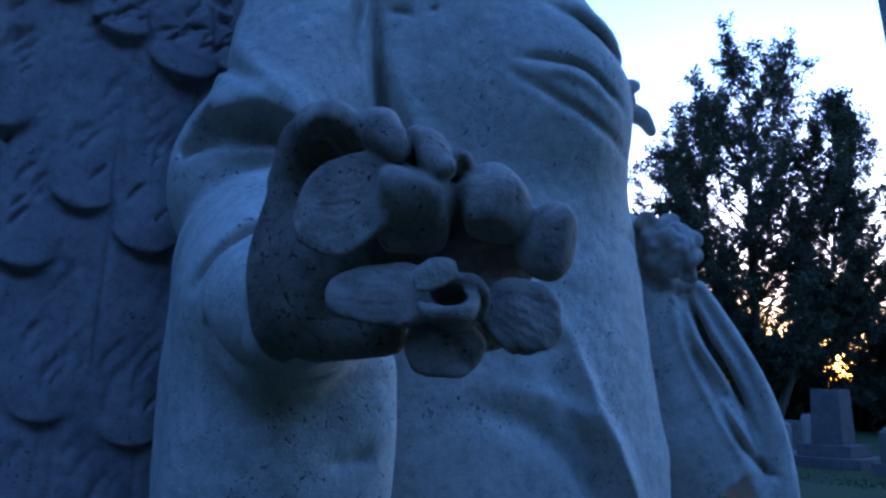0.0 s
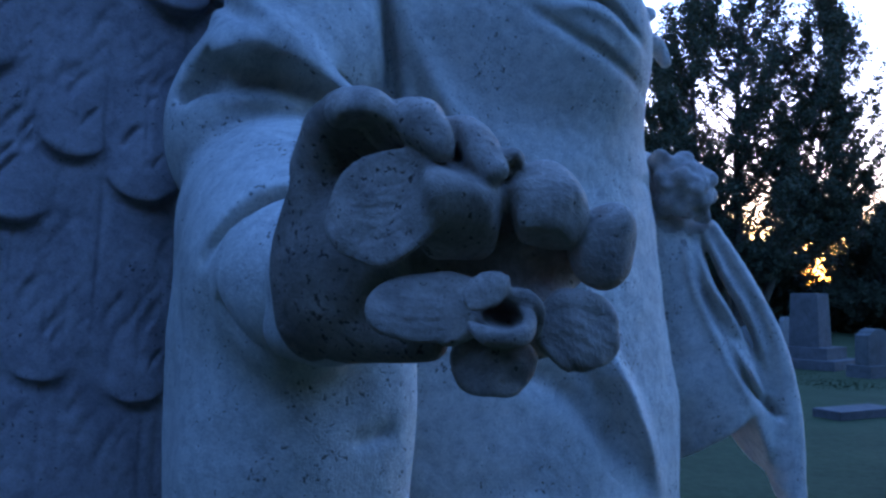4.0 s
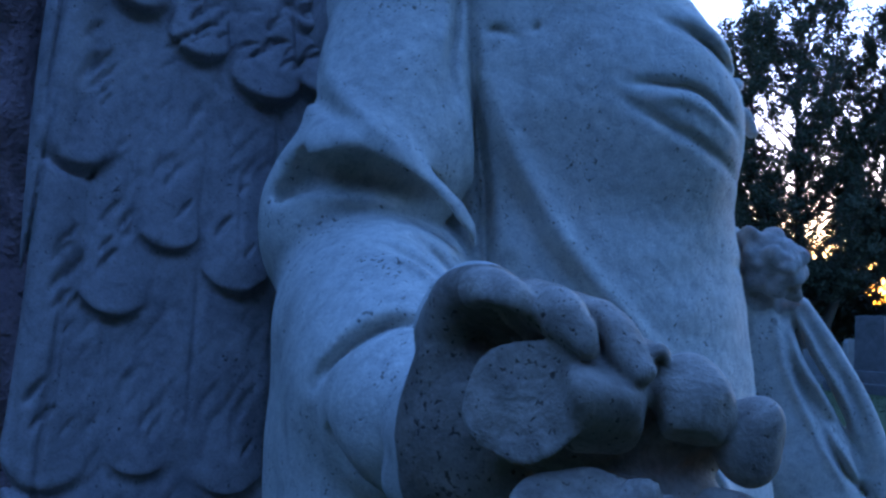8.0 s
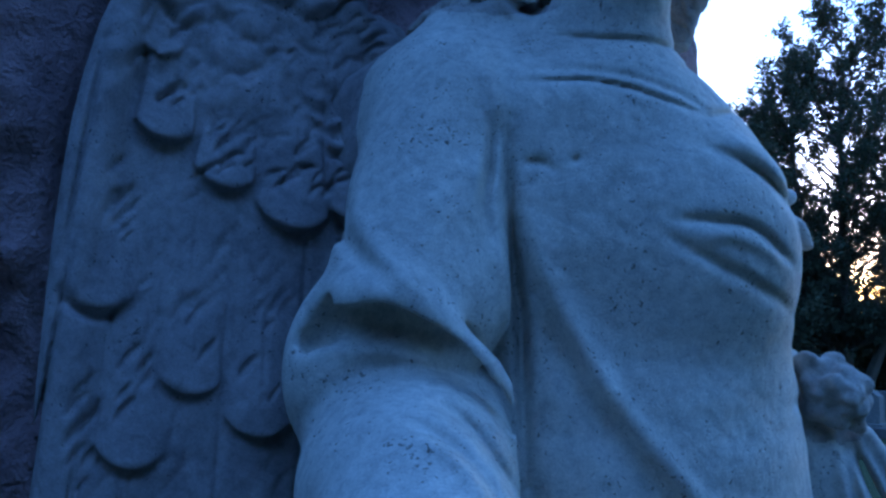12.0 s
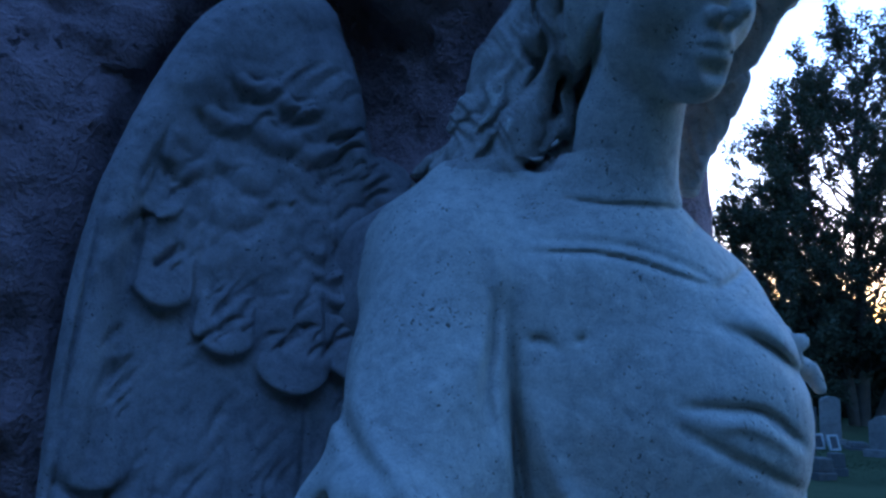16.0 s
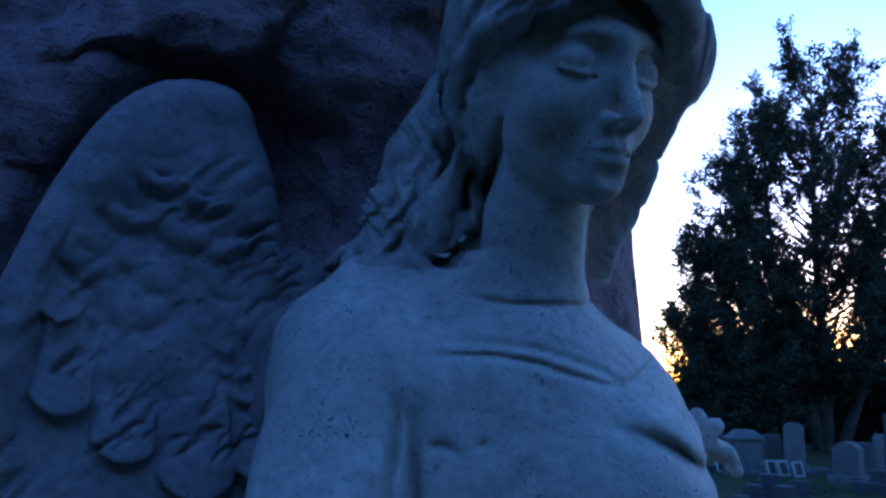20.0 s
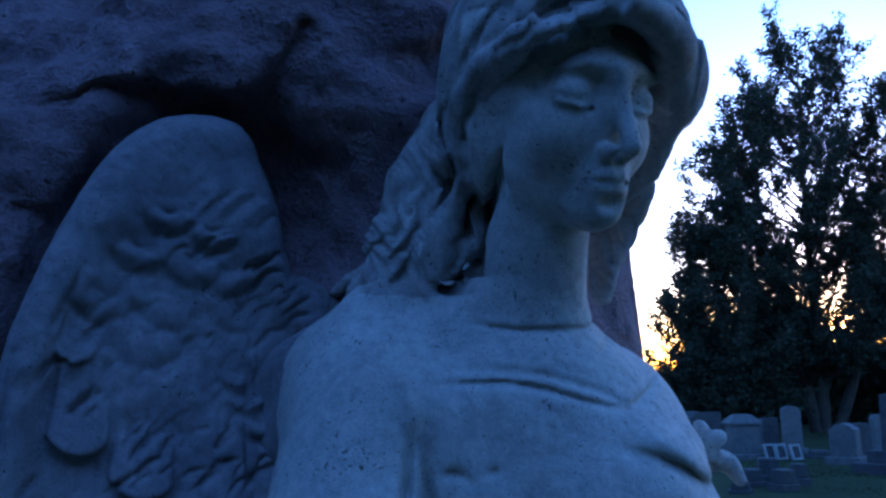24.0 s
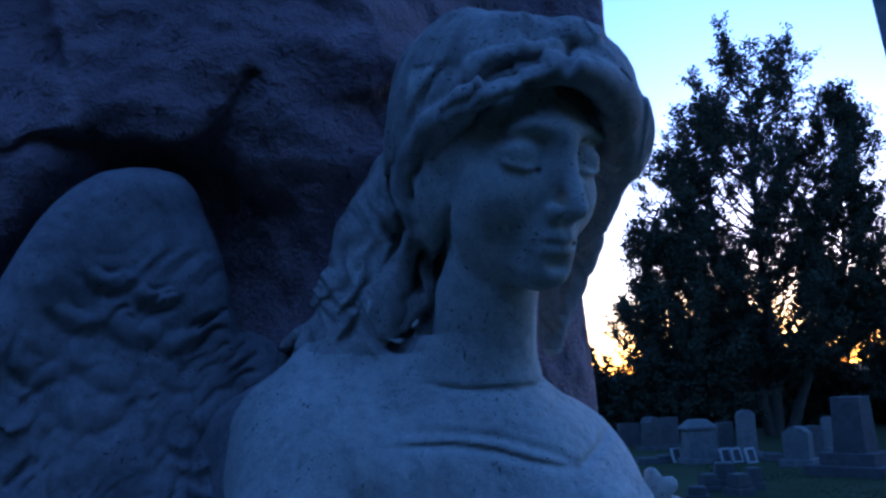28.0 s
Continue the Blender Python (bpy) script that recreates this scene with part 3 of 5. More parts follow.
    c.line([(0.1425, 0.8300, 2.3668), (0.1346, 0.8200, 2.3503), (0.1301, 0.8150, 2.3326)], 0.004, 0.008, band=0.05)
    for i in range(8):
        a = i / 7
        c.line([(0.142, 0.860, 2.385), np.array((0.178, 0.880, 2.370)) + (0.016 * a, 0, 0.03 * a - 0.015), np.array((0.214, 0.930, 2.327)) + (0.024 * a - 0.012, 0, 0.02 * a), np.array((0.208, 0.970, 2.275)) + (0.02 * a - 0.01, 0, 0)],
               0.0048, 0.007 if i % 2 else -0.004, band=0.06)
    v, f = c.skin()
    # the hair is rough and waved, the face is not
    hair = hair_mask(v)
    stretch = np.array((1, 1, 0.4))
    low = np.clip((2.3 - v[:, 2]) / 0.08, 0, 1)
    swirl = v + 0.02 * np.stack([lattice_noise(v, 22, 31), lattice_noise(v, 22, 32), lattice_noise(v, 22, 33)], 1)
    wave = low * lattice_noise(swirl * np.array((1, 1, 0.6)), 50, 23) * 0.008 + lattice_noise(v * stretch, 48, 21) * 0.004
    # strands: down in waves below the temple, out from the crown above it
    across = v[:, 0] + 0.42 * (v[:, 2] - 2.3) + 0.006 * np.sin(v[:, 2] * 62 + 14 * v[:, 0]) + 0.006 * lattice_noise(v, 26, 25)
    crown = v - (HEAD_MID + HEAD_AXES[2] * 0.16 - HEAD_AXES[0] * 0.04)
    around = np.arctan2(crown @ HEAD_AXES[1], crown @ HEAD_AXES[0]) * 0.09 + 0.006 * lattice_noise(v, 22, 26)
    out = np.linalg.norm(crown, axis=1)
    falls = np.stack([across, 0 * across, 0.16 * v[:, 2]], 1)
    sweeps = np.stack([around, 0 * around, 0.16 * out], 1)
    strand = low * (lattice_noise(falls, 95, 28) + 0.5 * lattice_noise(falls, 230, 29)) + (1 - low) * (lattice_noise(sweeps, 105, 28) + 0.5 * lattice_noise(sweeps, 250, 29))
    wave += strand * 0.0048
    return v + (np.array((-0.5, -0.8, 0.2)))[None, :] * (wave * hair)[:, None], f


def carve_hand():
    c = Clay((-0.175, 0.34, 1.43), (0.10, 0.66, 1.685), 0.0017)
    # wrist, the upright palm and the flat heel of the hand
    c.tube([(-0.134, 0.67, 1.556), (-0.0992, 0.5800, 1.5523), (-0.0851, 0.5200, 1.5531)], [0.042, 0.039, 0.034], k=0.02)
    c.blob((-0.0806, 0.5000, 1.5528), (0.031, 0.05, 0.043), k=0.02)
    c.tube([(-0.0930, 0.4750, 1.5330), (-0.0950, 0.4700, 1.5688), (-0.0863, 0.4650, 1.6011), (-0.0772, 0.4550, 1.6262)], [0.013, 0.014, 0.013, 0.0125], k=0.012, n=14)
    c.tube([(-0.1080, 0.5200, 1.5247), (-0.0690, 0.4700, 1.5241), (-0.0288, 0.4400, 1.5247)], [0.014, 0.013, 0.011], k=0.015)
    c.blob((-0.0546, 0.4750, 1.5688), (0.03, 0.025, 0.04), k=0.015)
    c.blob((-0.0679, 0.4850, 1.6098), (0.034, 0.022, 0.04), k=0.01)
    c.blob((-0.0675, 0.4620, 1.5594), (0.03, 0.026, 0.04), k=0.012)
    # the bent forefinger over a deep hollow, two fingers beside it and a small one
    c.tube([(-0.0849, 0.4750, 1.6146), (-0.0748, 0.4500, 1.6325), (-0.0619, 0.4200, 1.6331), (-0.0526, 0.4020, 1.6285)], [0.014, 0.0125, 0.0112, 0.0098], k=0.01, n=16)
    c.blob((-0.0590, 0.4180, 1.6122), (0.0165, 0.036, 0.0168), ((1, 0, 0.2), (0, 1, 0), (-0.2, 0, 1)), k=0.004, carve=True)
    c.tube([(-0.0537, 0.4650, 1.6189), (-0.0403, 0.4250, 1.6258), (-0.0294, 0.3980, 1.6206), (-0.0217, 0.3880, 1.6106)], [0.014, 0.0125, 0.011, 0.007], k=0.006, n=16)
    c.tube([(-0.0266, 0.4550, 1.6141), (-0.0143, 0.4180, 1.6180), (-0.0063, 0.3970, 1.6098), (0.0000, 0.3860, 1.5990)], [0.013, 0.0116, 0.01, 0.0064], k=0.005, n=16)
    c.blob((-0.0439, 0.4450, 1.6247), (0.026, 0.02, 0.012), k=0.012)
    c.blob((-0.0177, 0.4400, 1.6145), (0.024, 0.02, 0.012), k=0.012)
    c.tube([(0.0036, 0.4300, 1.6003), (0.0083, 0.3960, 1.6055)], [0.006, 0.0058], k=0.002)
    c.blob((0.0092, 0.3880, 1.6012), (0.003, 0.01, 0.0045), k=0.001, carve=True)
    c.line([(-0.0204, 0.4050, 1.6274), (-0.0153, 0.3950, 1.6166), (-0.0143, 0.3850, 1.6053)], 0.0022, 0.006, band=0.03)

    # the core of the posy, behind the petals
    c.blob((0.019, 0.460, 1.572), (0.03, 0.014, 0.03), k=0.006)
    c.blob((0.019, 0.432, 1.572), (0.036, 0.014, 0.028), k=0.006)
    c.blob((0.013, 0.428, 1.535), (0.034, 0.014, 0.02), k=0.006)
    c.blob((-0.025, 0.438, 1.574), (0.034, 0.018, 0.03), k=0.006)
    # first flower: a broad petal under the hollow, a folded one, and two cupped ones
    c.sheet((-0.0465, 0.4020, 1.5853), 0.03, 0.027, 0.003, ((0.86, -0.45, -0.12), (0.1, 0.12, 1), (-0.45, -0.86, 0.15)), 3, 2)
    c.hull([((-0.0136, 0.3850, 1.5977), (0.3, -0.35, 0.9)), ((-0.0309, 0.3850, 1.5907), (-1, -0.1, 0)), ((0.0049, 0.3850, 1.5831), (1, -0.1, -0.2)), ((-0.0137, 0.3770, 1.5867), (0.05, -1, -0.12)), ((-0.0138, 0.3880, 1.5742), (0, -0.6, -0.85)), ((-0.0137, 0.4120, 1.5887), (0, 1, 0))], 0.045, 0.002, soften=0.01)
    c.blob((0.0235, 0.4010, 1.5852), (0.0188, 0.0155, 0.0215), ((1, 0.1, 0.05), (-0.1, 1, -0.25), (-0.05, 0.25, 1)), k=0.003)
    c.blob((0.0494, 0.4090, 1.5667), (0.0155, 0.0125, 0.0185), ((1, 0.3, -0.25), (-0.3, 1, -0.2), (0.25, 0.2, 1)), k=0.003)
    c.blob((0.0562, 0.4040, 1.5791), (0.007, 0.008, 0.0078), k=0.012)
    c.blob((-0.0261, 0.4350, 1.6025), (0.026, 0.016, 0.018), k=0.006)
    c.blob((-0.0069, 0.4250, 1.5983), (0.03, 0.016, 0.016), k=0.006)
    c.line([(0.0051, 0.3850, 1.5941), (0.0047, 0.3800, 1.5802), (0.0083, 0.3800, 1.5670)], 0.003, 0.008, band=0.03)
    # the dark throat that the petals turn down into
    c.blob((0.0193, 0.3780, 1.5608), (0.023, 0.03, 0.0135), ((1, 0, -0.12), (0, 1, 0), (0.12, 0, 1)), k=0.003, carve=True)
    c.blob((0.0001, 0.3720, 1.5612), (0.016, 0.026, 0.008), k=0.005, carve=True)
    # second flower, with its trumpet
    c.sheet((0.0379, 0.3980, 1.5312), 0.0202, 0.0185, 0.004, ((0.95, 0.15, -0.3), (0.3, 0.12, 0.95), (0.15, -0.98, 0.08)), -7, -7)
    c.sheet((0.0006, 0.4020, 1.5174), 0.0195, 0.016, 0.004, ((1, 0, 0), (0, 0.28, 1), (0, -1, 0.28)), -9, -6)
    c.sheet((-0.0261, 0.3940, 1.5421), 0.0305, 0.0172, 0.004, ((1, -0.1, 0.08), (-0.06, 0.45, 1), (0.05, -1, 0.45)), -3, -14)
    c.tube([(0.0094, 0.4300, 1.5335), (0.0043, 0.3920, 1.5361)], [0.009, 0.0125], k=0.003)
    c.blob((0.0026, 0.3760, 1.5388), (0.0095, 0.024, 0.0068), ((1, 0, -0.2), (0, 1, 0), (0.2, 0, 1)), k=0.002, carve=True)
    c.tube([(-0.0110, 0.3820, 1.5340), (-0.0046, 0.3740, 1.5301), (0.0031, 0.3700, 1.5297), (0.0098, 0.3730, 1.5305), (0.0136, 0.3790, 1.5361), (0.0113, 0.3860, 1.5419)], [0.002, 0.0042, 0.0032, 0.0046, 0.0032, 0.002], k=0.002, n=18)
    c.tube([(0.0032, 0.3880, 1.5468), (0.0124, 0.3840, 1.5465), (0.0189, 0.3870, 1.5390), (0.0175, 0.3920, 1.5291)], [0.002, 0.003, 0.0032, 0.0022], k=0.002, n=12)
    c.sheet((-0.0052, 0.3800, 1.5483), 0.0115, 0.0078, 0.0026, ((1, -0.15, 0.5), (-0.5, 0.1, 1), (0.15, -1, 0.25)), -10, -20)
    # veins of the petals
    for e in range(6):
        a = e / 5 - 0.5
        c.line([np.array((-0.0501, 0.3850, 1.5433)) + (0, 0, 0.014 * a), np.array((-0.0319, 0.3810, 1.5432)) + (0, 0, 0.025 * a), np.array((-0.0116, 0.3840, 1.5440)) + (0, 0, 0.012 * a)], 0.0013, 0.0017, band=0.02)
        c.line([np.array((0.0239, 0.3920, 1.5369)) + (0, 0, 0.012 * a), np.array((0.0373, 0.3920, 1.5307)) + (0.008 * a, 0, 0.024 * a), np.array((0.0511, 0.3940, 1.5249)) + (0.012 * a, 0, 0.02 * a)], 0.0013, 0.0014, band=0.02)
        c.line([np.array((0.0176, 0.3850, 1.5672)) + (0.006 * a, 0, 0), np.array((0.0213, 0.3830, 1.5828)) + (0.022 * a, 0, 0), np.array((0.0240, 0.3880, 1.6006)) + (0.016 * a, 0, 0)], 0.0014, 0.001, band=0.02)
        c.line([np.array((-0.0312, 0.3950, 1.5857)) + (0, 0, 0.014 * a), np.array((-0.0480, 0.4020, 1.5815)) + (0, 0, 0.026 * a), np.array((-0.0636, 0.4150, 1.5775)) + (0.005 * a, 0, 0.02 * a)], 0.0013, 0.0012, band=0.02)
        c.line([np.array((0.0006, 0.3950, 1.5223)) + (0.006 * a, 0, 0), np.array((0.0008, 0.3960, 1.5148)) + (0.02 * a, 0, 0), np.array((0.0009, 0.3990, 1.5060)) + (0.022 * a, 0, 0)], 0.0013, 0.001, band=0.02)
    return c.skin()


def carve_body():
    c = Clay((-0.31, 0.54, 1.20), (0.5, 1.31, 2.10), 0.0035)
    c.tube([(0.03, 1.085, 1.8), (0.03, 1.085, 1.6), (0.035, 1.09, 1.4), (0.035, 1.09, 1.15)], [0.2, 0.22, 0.236, 0.245], k=0.03)
    c.blob((0.026, 1.06, 1.86), (0.194, 0.19, 0.19), k=0.05)
    c.blob((0.12, 0.97, 1.82), (0.085, 0.085, 0.1), k=0.07)
    c.blob((-0.125, 0.985, 1.935), (0.1, 0.1, 0.1), k=0.07)
    c.blob((0.112, 1.085, 1.93), (0.078, 0.088, 0.086), k=0.06)
    c.blob((0.0, 1.0, 1.97), (0.12, 0.1, 0.07), k=0.06)
    c.tube([(0.0, 1.0, 2.06), (-0.08, 1.0, 2.035), (-0.15, 0.99, 2.0)], [0.05, 0.05, 0.055], k=0.05)
    neck_and_locks(c)
    # the shoulder runs on into the wing
    c.tube([(-0.31, 1.045, 1.97), (-0.235, 1.025, 2.01), (-0.15, 1.0, 2.035)], [0.03, 0.038, 0.046], k=0.05)
    c.tube([(-0.30, 1.03, 1.90), (-0.235, 1.01, 1.93), (-0.17, 0.975, 1.96)], [0.02, 0.034, 0.05], k=0.05)
    # wide upper sleeve
    c.tube([(-0.135, 0.975, 1.98), (-0.15, 0.925, 1.87), (-0.165, 0.875, 1.77)], [0.085, 0.092, 0.088], k=0.02)
    c.tube([(-0.233, 0.835, 1.752), (-0.206, 0.800, 1.762), (-0.163, 0.785, 1.760), (-0.124, 0.785, 1.732), (-0.090, 0.795, 1.701), (-0.073, 0.810, 1.652)], [0.016, 0.017, 0.017, 0.016, 0.015, 0.011], k=0.035, n=14)
    # the under-sleeve, its arm, and the drape that hangs from it
    c.tube([(-0.241, 0.835, 1.721), (-0.211, 0.800, 1.740), (-0.173, 0.785, 1.743), (-0.129, 0.785, 1.720), (-0.090, 0.800, 1.677), (-0.078, 0.820, 1.632)], [0.016, 0.021, 0.023, 0.021, 0.018, 0.012], k=0.006, carve=True, n=14)
    c.tube([(-0.165, 0.90, 1.635), (-0.15, 0.75, 1.6), (-0.115, 0.63, 1.56), (-0.105, 0.59, 1.55)], [0.094, 0.086, 0.064, 0.053], k=0.006)
    c.blob((-0.232, 0.865, 1.703), (0.055, 0.06, 0.085), k=0.02)
    c.tube([(-0.2492, 0.8300, 1.7283), (-0.2264, 0.8200, 1.7515), (-0.1858, 0.8100, 1.7576), (-0.1445, 0.8100, 1.7435), (-0.1086, 0.8150, 1.7152), (-0.0881, 0.8200, 1.6990)], [0.012, 0.018, 0.021, 0.019, 0.014, 0.008], k=0.018, carve=True, n=16)
    c.tube([(-0.2341, 0.7900, 1.7218), (-0.2137, 0.7750, 1.7392), (-0.1777, 0.7650, 1.7425), (-0.1413, 0.7650, 1.7292), (-0.1095, 0.7750, 1.7058)], [0.01, 0.014, 0.016, 0.014, 0.008], k=0.012, carve=True, n=16)
    c.tube([(-0.165, 0.82, 1.6), (-0.165, 0.77, 1.45), (-0.16, 0.76, 1.2)], [0.09, 0.088, 0.085], k=0.03)
    c.tube([(-0.14, 0.70, 1.53), (-0.135, 0.69, 1.4), (-0.13, 0.7, 1.2)], [0.075, 0.085, 0.085], k=0.04)
    # the open cuff below the wrist, and its hanging edge
    c.tube([(-0.0659, 0.6720, 1.5059), (-0.0655, 0.6720, 1.4719), (-0.0690, 0.6720, 1.4382), (-0.0786, 0.6750, 1.3957)], [0.028, 0.028, 0.028, 0.028], k=0.035)
    c.tube([(-0.1608, 0.6000, 1.5415), (-0.1548, 0.5920, 1.5227), (-0.1425, 0.5850, 1.5074), (-0.1192, 0.5800, 1.4988), (-0.0799, 0.5900, 1.4954)], [0.006, 0.011, 0.012, 0.011, 0.009], k=0.008, carve=True, n=14)
    # folds of the under-sleeve
    for pts, w, d in (
        ([(-0.150, 0.700, 1.677), (-0.117, 0.700, 1.657), (-0.092, 0.700, 1.630), (-0.079, 0.700, 1.606)], 0.006, 0.007),
        ([(-0.132, 0.720, 1.691), (-0.101, 0.720, 1.671), (-0.079, 0.720, 1.641), (-0.066, 0.720, 1.616)], 0.006, 0.007),
        ([(-0.141, 0.700, 1.663), (-0.109, 0.700, 1.642), (-0.087, 0.700, 1.614)], 0.007, -0.006),
        ([(-0.192, 0.680, 1.551), (-0.163, 0.660, 1.583), (-0.132, 0.640, 1.603), (-0.103, 0.600, 1.612)], 0.0055, 0.014),
        ([(-0.085, 0.640, 1.432), (-0.066, 0.640, 1.442), (-0.050, 0.640, 1.452)], 0.005, 0.004),
        ([(-0.221, 0.740, 1.464), (-0.236, 0.760, 1.507), (-0.227, 0.760, 1.565)], 0.012, -0.006),
    ):
        c.line(pts, w, d * 1.4)
    # edge of the upper sleeve against the breast
    c.line([(-0.089, 0.870, 1.947), (-0.092, 0.850, 1.896), (-0.096, 0.840, 1.857), (-0.083, 0.830, 1.810)], 0.0055, 0.016)
    c.line([(-0.076, 0.880, 1.952), (-0.072, 0.860, 1.846), (-0.062, 0.850, 1.764), (-0.059, 0.850, 1.691), (-0.058, 0.850, 1.599)], 0.0065, 0.02)
    c.line([(-0.093, 0.870, 1.927), (-0.103, 0.860, 1.885), (-0.086, 0.840, 1.827), (-0.073, 0.820, 1.767), (-0.068, 0.810, 1.701)], 0.008, -0.007)
    c.line([(-0.102, 0.890, 2.009), (-0.087, 0.880, 1.970), (-0.082, 0.880, 1.935)], 0.007, -0.006)
    c.line([(-0.244, 0.880, 1.926), (-0.234, 0.850, 1.851), (-0.210, 0.820, 1.809), (-0.181, 0.800, 1.788)], 0.009, 0.01)
    c.line([(-0.225, 0.850, 1.857), (-0.200, 0.820, 1.819), (-0.164, 0.790, 1.784), (-0.124, 0.790, 1.750)], 0.012, -0.006)
    # neckline
    for pts, w, d in (
        ([(-0.031, 0.930, 2.050), (0.009, 0.930, 2.045), (0.060, 0.940, 2.044), (0.117, 0.960, 2.039)], 0.003, 0.005),
        ([(-0.069, 0.900, 1.990), (-0.009, 0.900, 1.991), (0.039, 0.900, 1.984), (0.084, 0.920, 1.972), (0.128, 0.940, 1.962)], 0.0026, 0.007),
        ([(-0.061, 0.900, 2.004), (-0.009, 0.900, 2.002), (0.044, 0.900, 1.995), (0.100, 0.920, 1.978), (0.128, 0.940, 1.966)], 0.003, 0.003),
        ([(0.125, 0.940, 1.961), (0.149, 0.950, 1.969), (0.173, 0.970, 1.980)], 0.004, 0.006),
        ([(-0.075, 0.900, 2.020), (-0.009, 0.900, 2.020), (0.057, 0.920, 2.018), (0.128, 0.950, 1.998)], 0.012, -0.0025),
    ):
        c.line(pts, w, d * 1.1)
    for pts, w, d in (
        ([(0.100, 0.930, 2.011), (0.111, 0.930, 2.015), (0.121, 0.930, 2.008)], 0.003, 0.004),
        ([(0.121, 0.930, 1.927), (0.160, 0.930, 1.910), (0.185, 0.940, 1.896), (0.219, 0.970, 1.864)], 0.0055, 0.009),
        ([(0.083, 0.890, 1.848), (0.121, 0.890, 1.847), (0.161, 0.900, 1.841), (0.208, 0.950, 1.807)], 0.0045, 0.011),
        ([(0.105, 0.890, 1.834), (0.150, 0.900, 1.830), (0.202, 0.950, 1.807)], 0.006, -0.005),
        ([(0.072, 0.890, 1.834), (0.115, 0.890, 1.809), (0.162, 0.910, 1.786), (0.212, 0.960, 1.762)], 0.006, 0.007),
        ([(0.144, 0.930, 1.940), (0.180, 0.940, 1.921), (0.211, 0.960, 1.892)], 0.008, -0.006),
    ):
        c.line(pts, w, d * 1.1)
    for pts, w, d in (
        ([(-0.062, 0.880, 1.901), (-0.048, 0.880, 1.905), (-0.029, 0.880, 1.895)], 0.004, 0.006),
        ([(-0.015, 0.880, 1.903), (-0.005, 0.880, 1.910)], 0.003, 0.006),
        ([(-0.054, 0.880, 1.867), (-0.041, 0.880, 1.800), (-0.011, 0.880, 1.734), (0.031, 0.880, 1.670), (0.077, 0.880, 1.613), (0.127, 0.880, 1.552)], 0.011, -0.012),
        ([(-0.043, 0.880, 1.772), (-0.022, 0.880, 1.712), (0.009, 0.880, 1.659), (0.051, 0.880, 1.602), (0.091, 0.880, 1.551)], 0.013, 0.011),
        ([(0.093, 0.900, 1.480), (0.151, 0.900, 1.462), (0.179, 0.900, 1.433), (0.209, 0.900, 1.353)], 0.012, -0.012),
    ):
        c.line(pts, w, d * 1.1)
    for pts, w, d in (
        ([(0.029, 0.900, 1.463), (0.092, 0.900, 1.445), (0.144, 0.900, 1.405), (0.177, 0.900, 1.353)], 0.014, 0.012),
        ([(0.135, 0.900, 1.549), (0.157, 0.900, 1.491), (0.182, 0.900, 1.433), (0.201, 0.900, 1.387), (0.210, 0.900, 1.342)], 0.007, -0.012),
        ([(0.117, 0.900, 1.514), (0.139, 0.900, 1.462), (0.161, 0.900, 1.410), (0.177, 0.900, 1.348)], 0.016, 0.014),
        ([(0.202, 0.950, 1.670), (0.241, 0.990, 1.682), (0.257, 1.000, 1.686)], 0.005, 0.007),
        ([(0.257, 1.000, 1.588), (0.265, 1.000, 1.509), (0.248, 0.980, 1.335)], 0.012, -0.006),
    ):
        c.line(pts, w, d * 1.1)
    # the far sleeve, hanging below the other arm
    c.tube([(0.25, 1.14, 1.7), (0.29, 1.16, 1.58), (0.335, 1.17, 1.43), (0.35, 1.18, 1.36)], [0.03, 0.06, 0.09, 0.09], k=0.02)
    c.tube([(0.339, 1.130, 1.623), (0.381, 1.130, 1.548), (0.419, 1.140, 1.467), (0.439, 1.150, 1.385), (0.446, 1.150, 1.282)], [0.015, 0.02, 0.024, 0.026, 0.024], k=0.02, n=14)
    for pts, w, d in (
        ([(0.322, 1.120, 1.611), (0.345, 1.120, 1.563), (0.376, 1.120, 1.512), (0.403, 1.120, 1.454), (0.422, 1.120, 1.400)], 0.007, 0.016),
        ([(0.316, 1.120, 1.593), (0.333, 1.120, 1.552), (0.365, 1.120, 1.508), (0.393, 1.120, 1.468)], 0.007, -0.011),
        ([(0.337, 1.120, 1.563), (0.365, 1.120, 1.490), (0.395, 1.120, 1.432), (0.419, 1.120, 1.389)], 0.006, 0.012),
        ([(0.360, 1.120, 1.461), (0.388, 1.120, 1.418), (0.412, 1.120, 1.396), (0.431, 1.120, 1.382)], 0.006, 0.014),
        ([(0.364, 1.120, 1.476), (0.385, 1.120, 1.439), (0.405, 1.120, 1.407)], 0.006, -0.01),
    ):
        c.line(pts, w, d)
    for a in range(6):
        q = a / 5
        c.line([np.array((0.3177, 1.1200, 1.6364)) + (0.022 * q - 0.012, 0, 0.0), np.array((0.3427, 1.1200, 1.5628)) + (0.05 * q - 0.03, 0, 0.012 * q), np.array((0.3826, 1.1200, 1.4824)) + (0.06 * q - 0.04, 0, 0.02 * q), np.array((0.4231, 1.1200, 1.3885)) + (0.03 * q - 0.03, 0, 0.03 * q)],
               0.0065, 0.011 if a % 2 else -0.009, n=16)
    c.hull([((0.336, 1.120, 1.355), (-0.54, 0, 0.84)), ((0.401, 1.120, 1.346), (0.9, 0, 0.42)), ((0.332, 1.120, 1.220), (-0.1, 0, -1)), ((0.294, 1.120, 1.305), (-1, 0, 0))], 0.2, 0.006, True)
    # flowers in the other hand
    rng = np.random.RandomState(5)
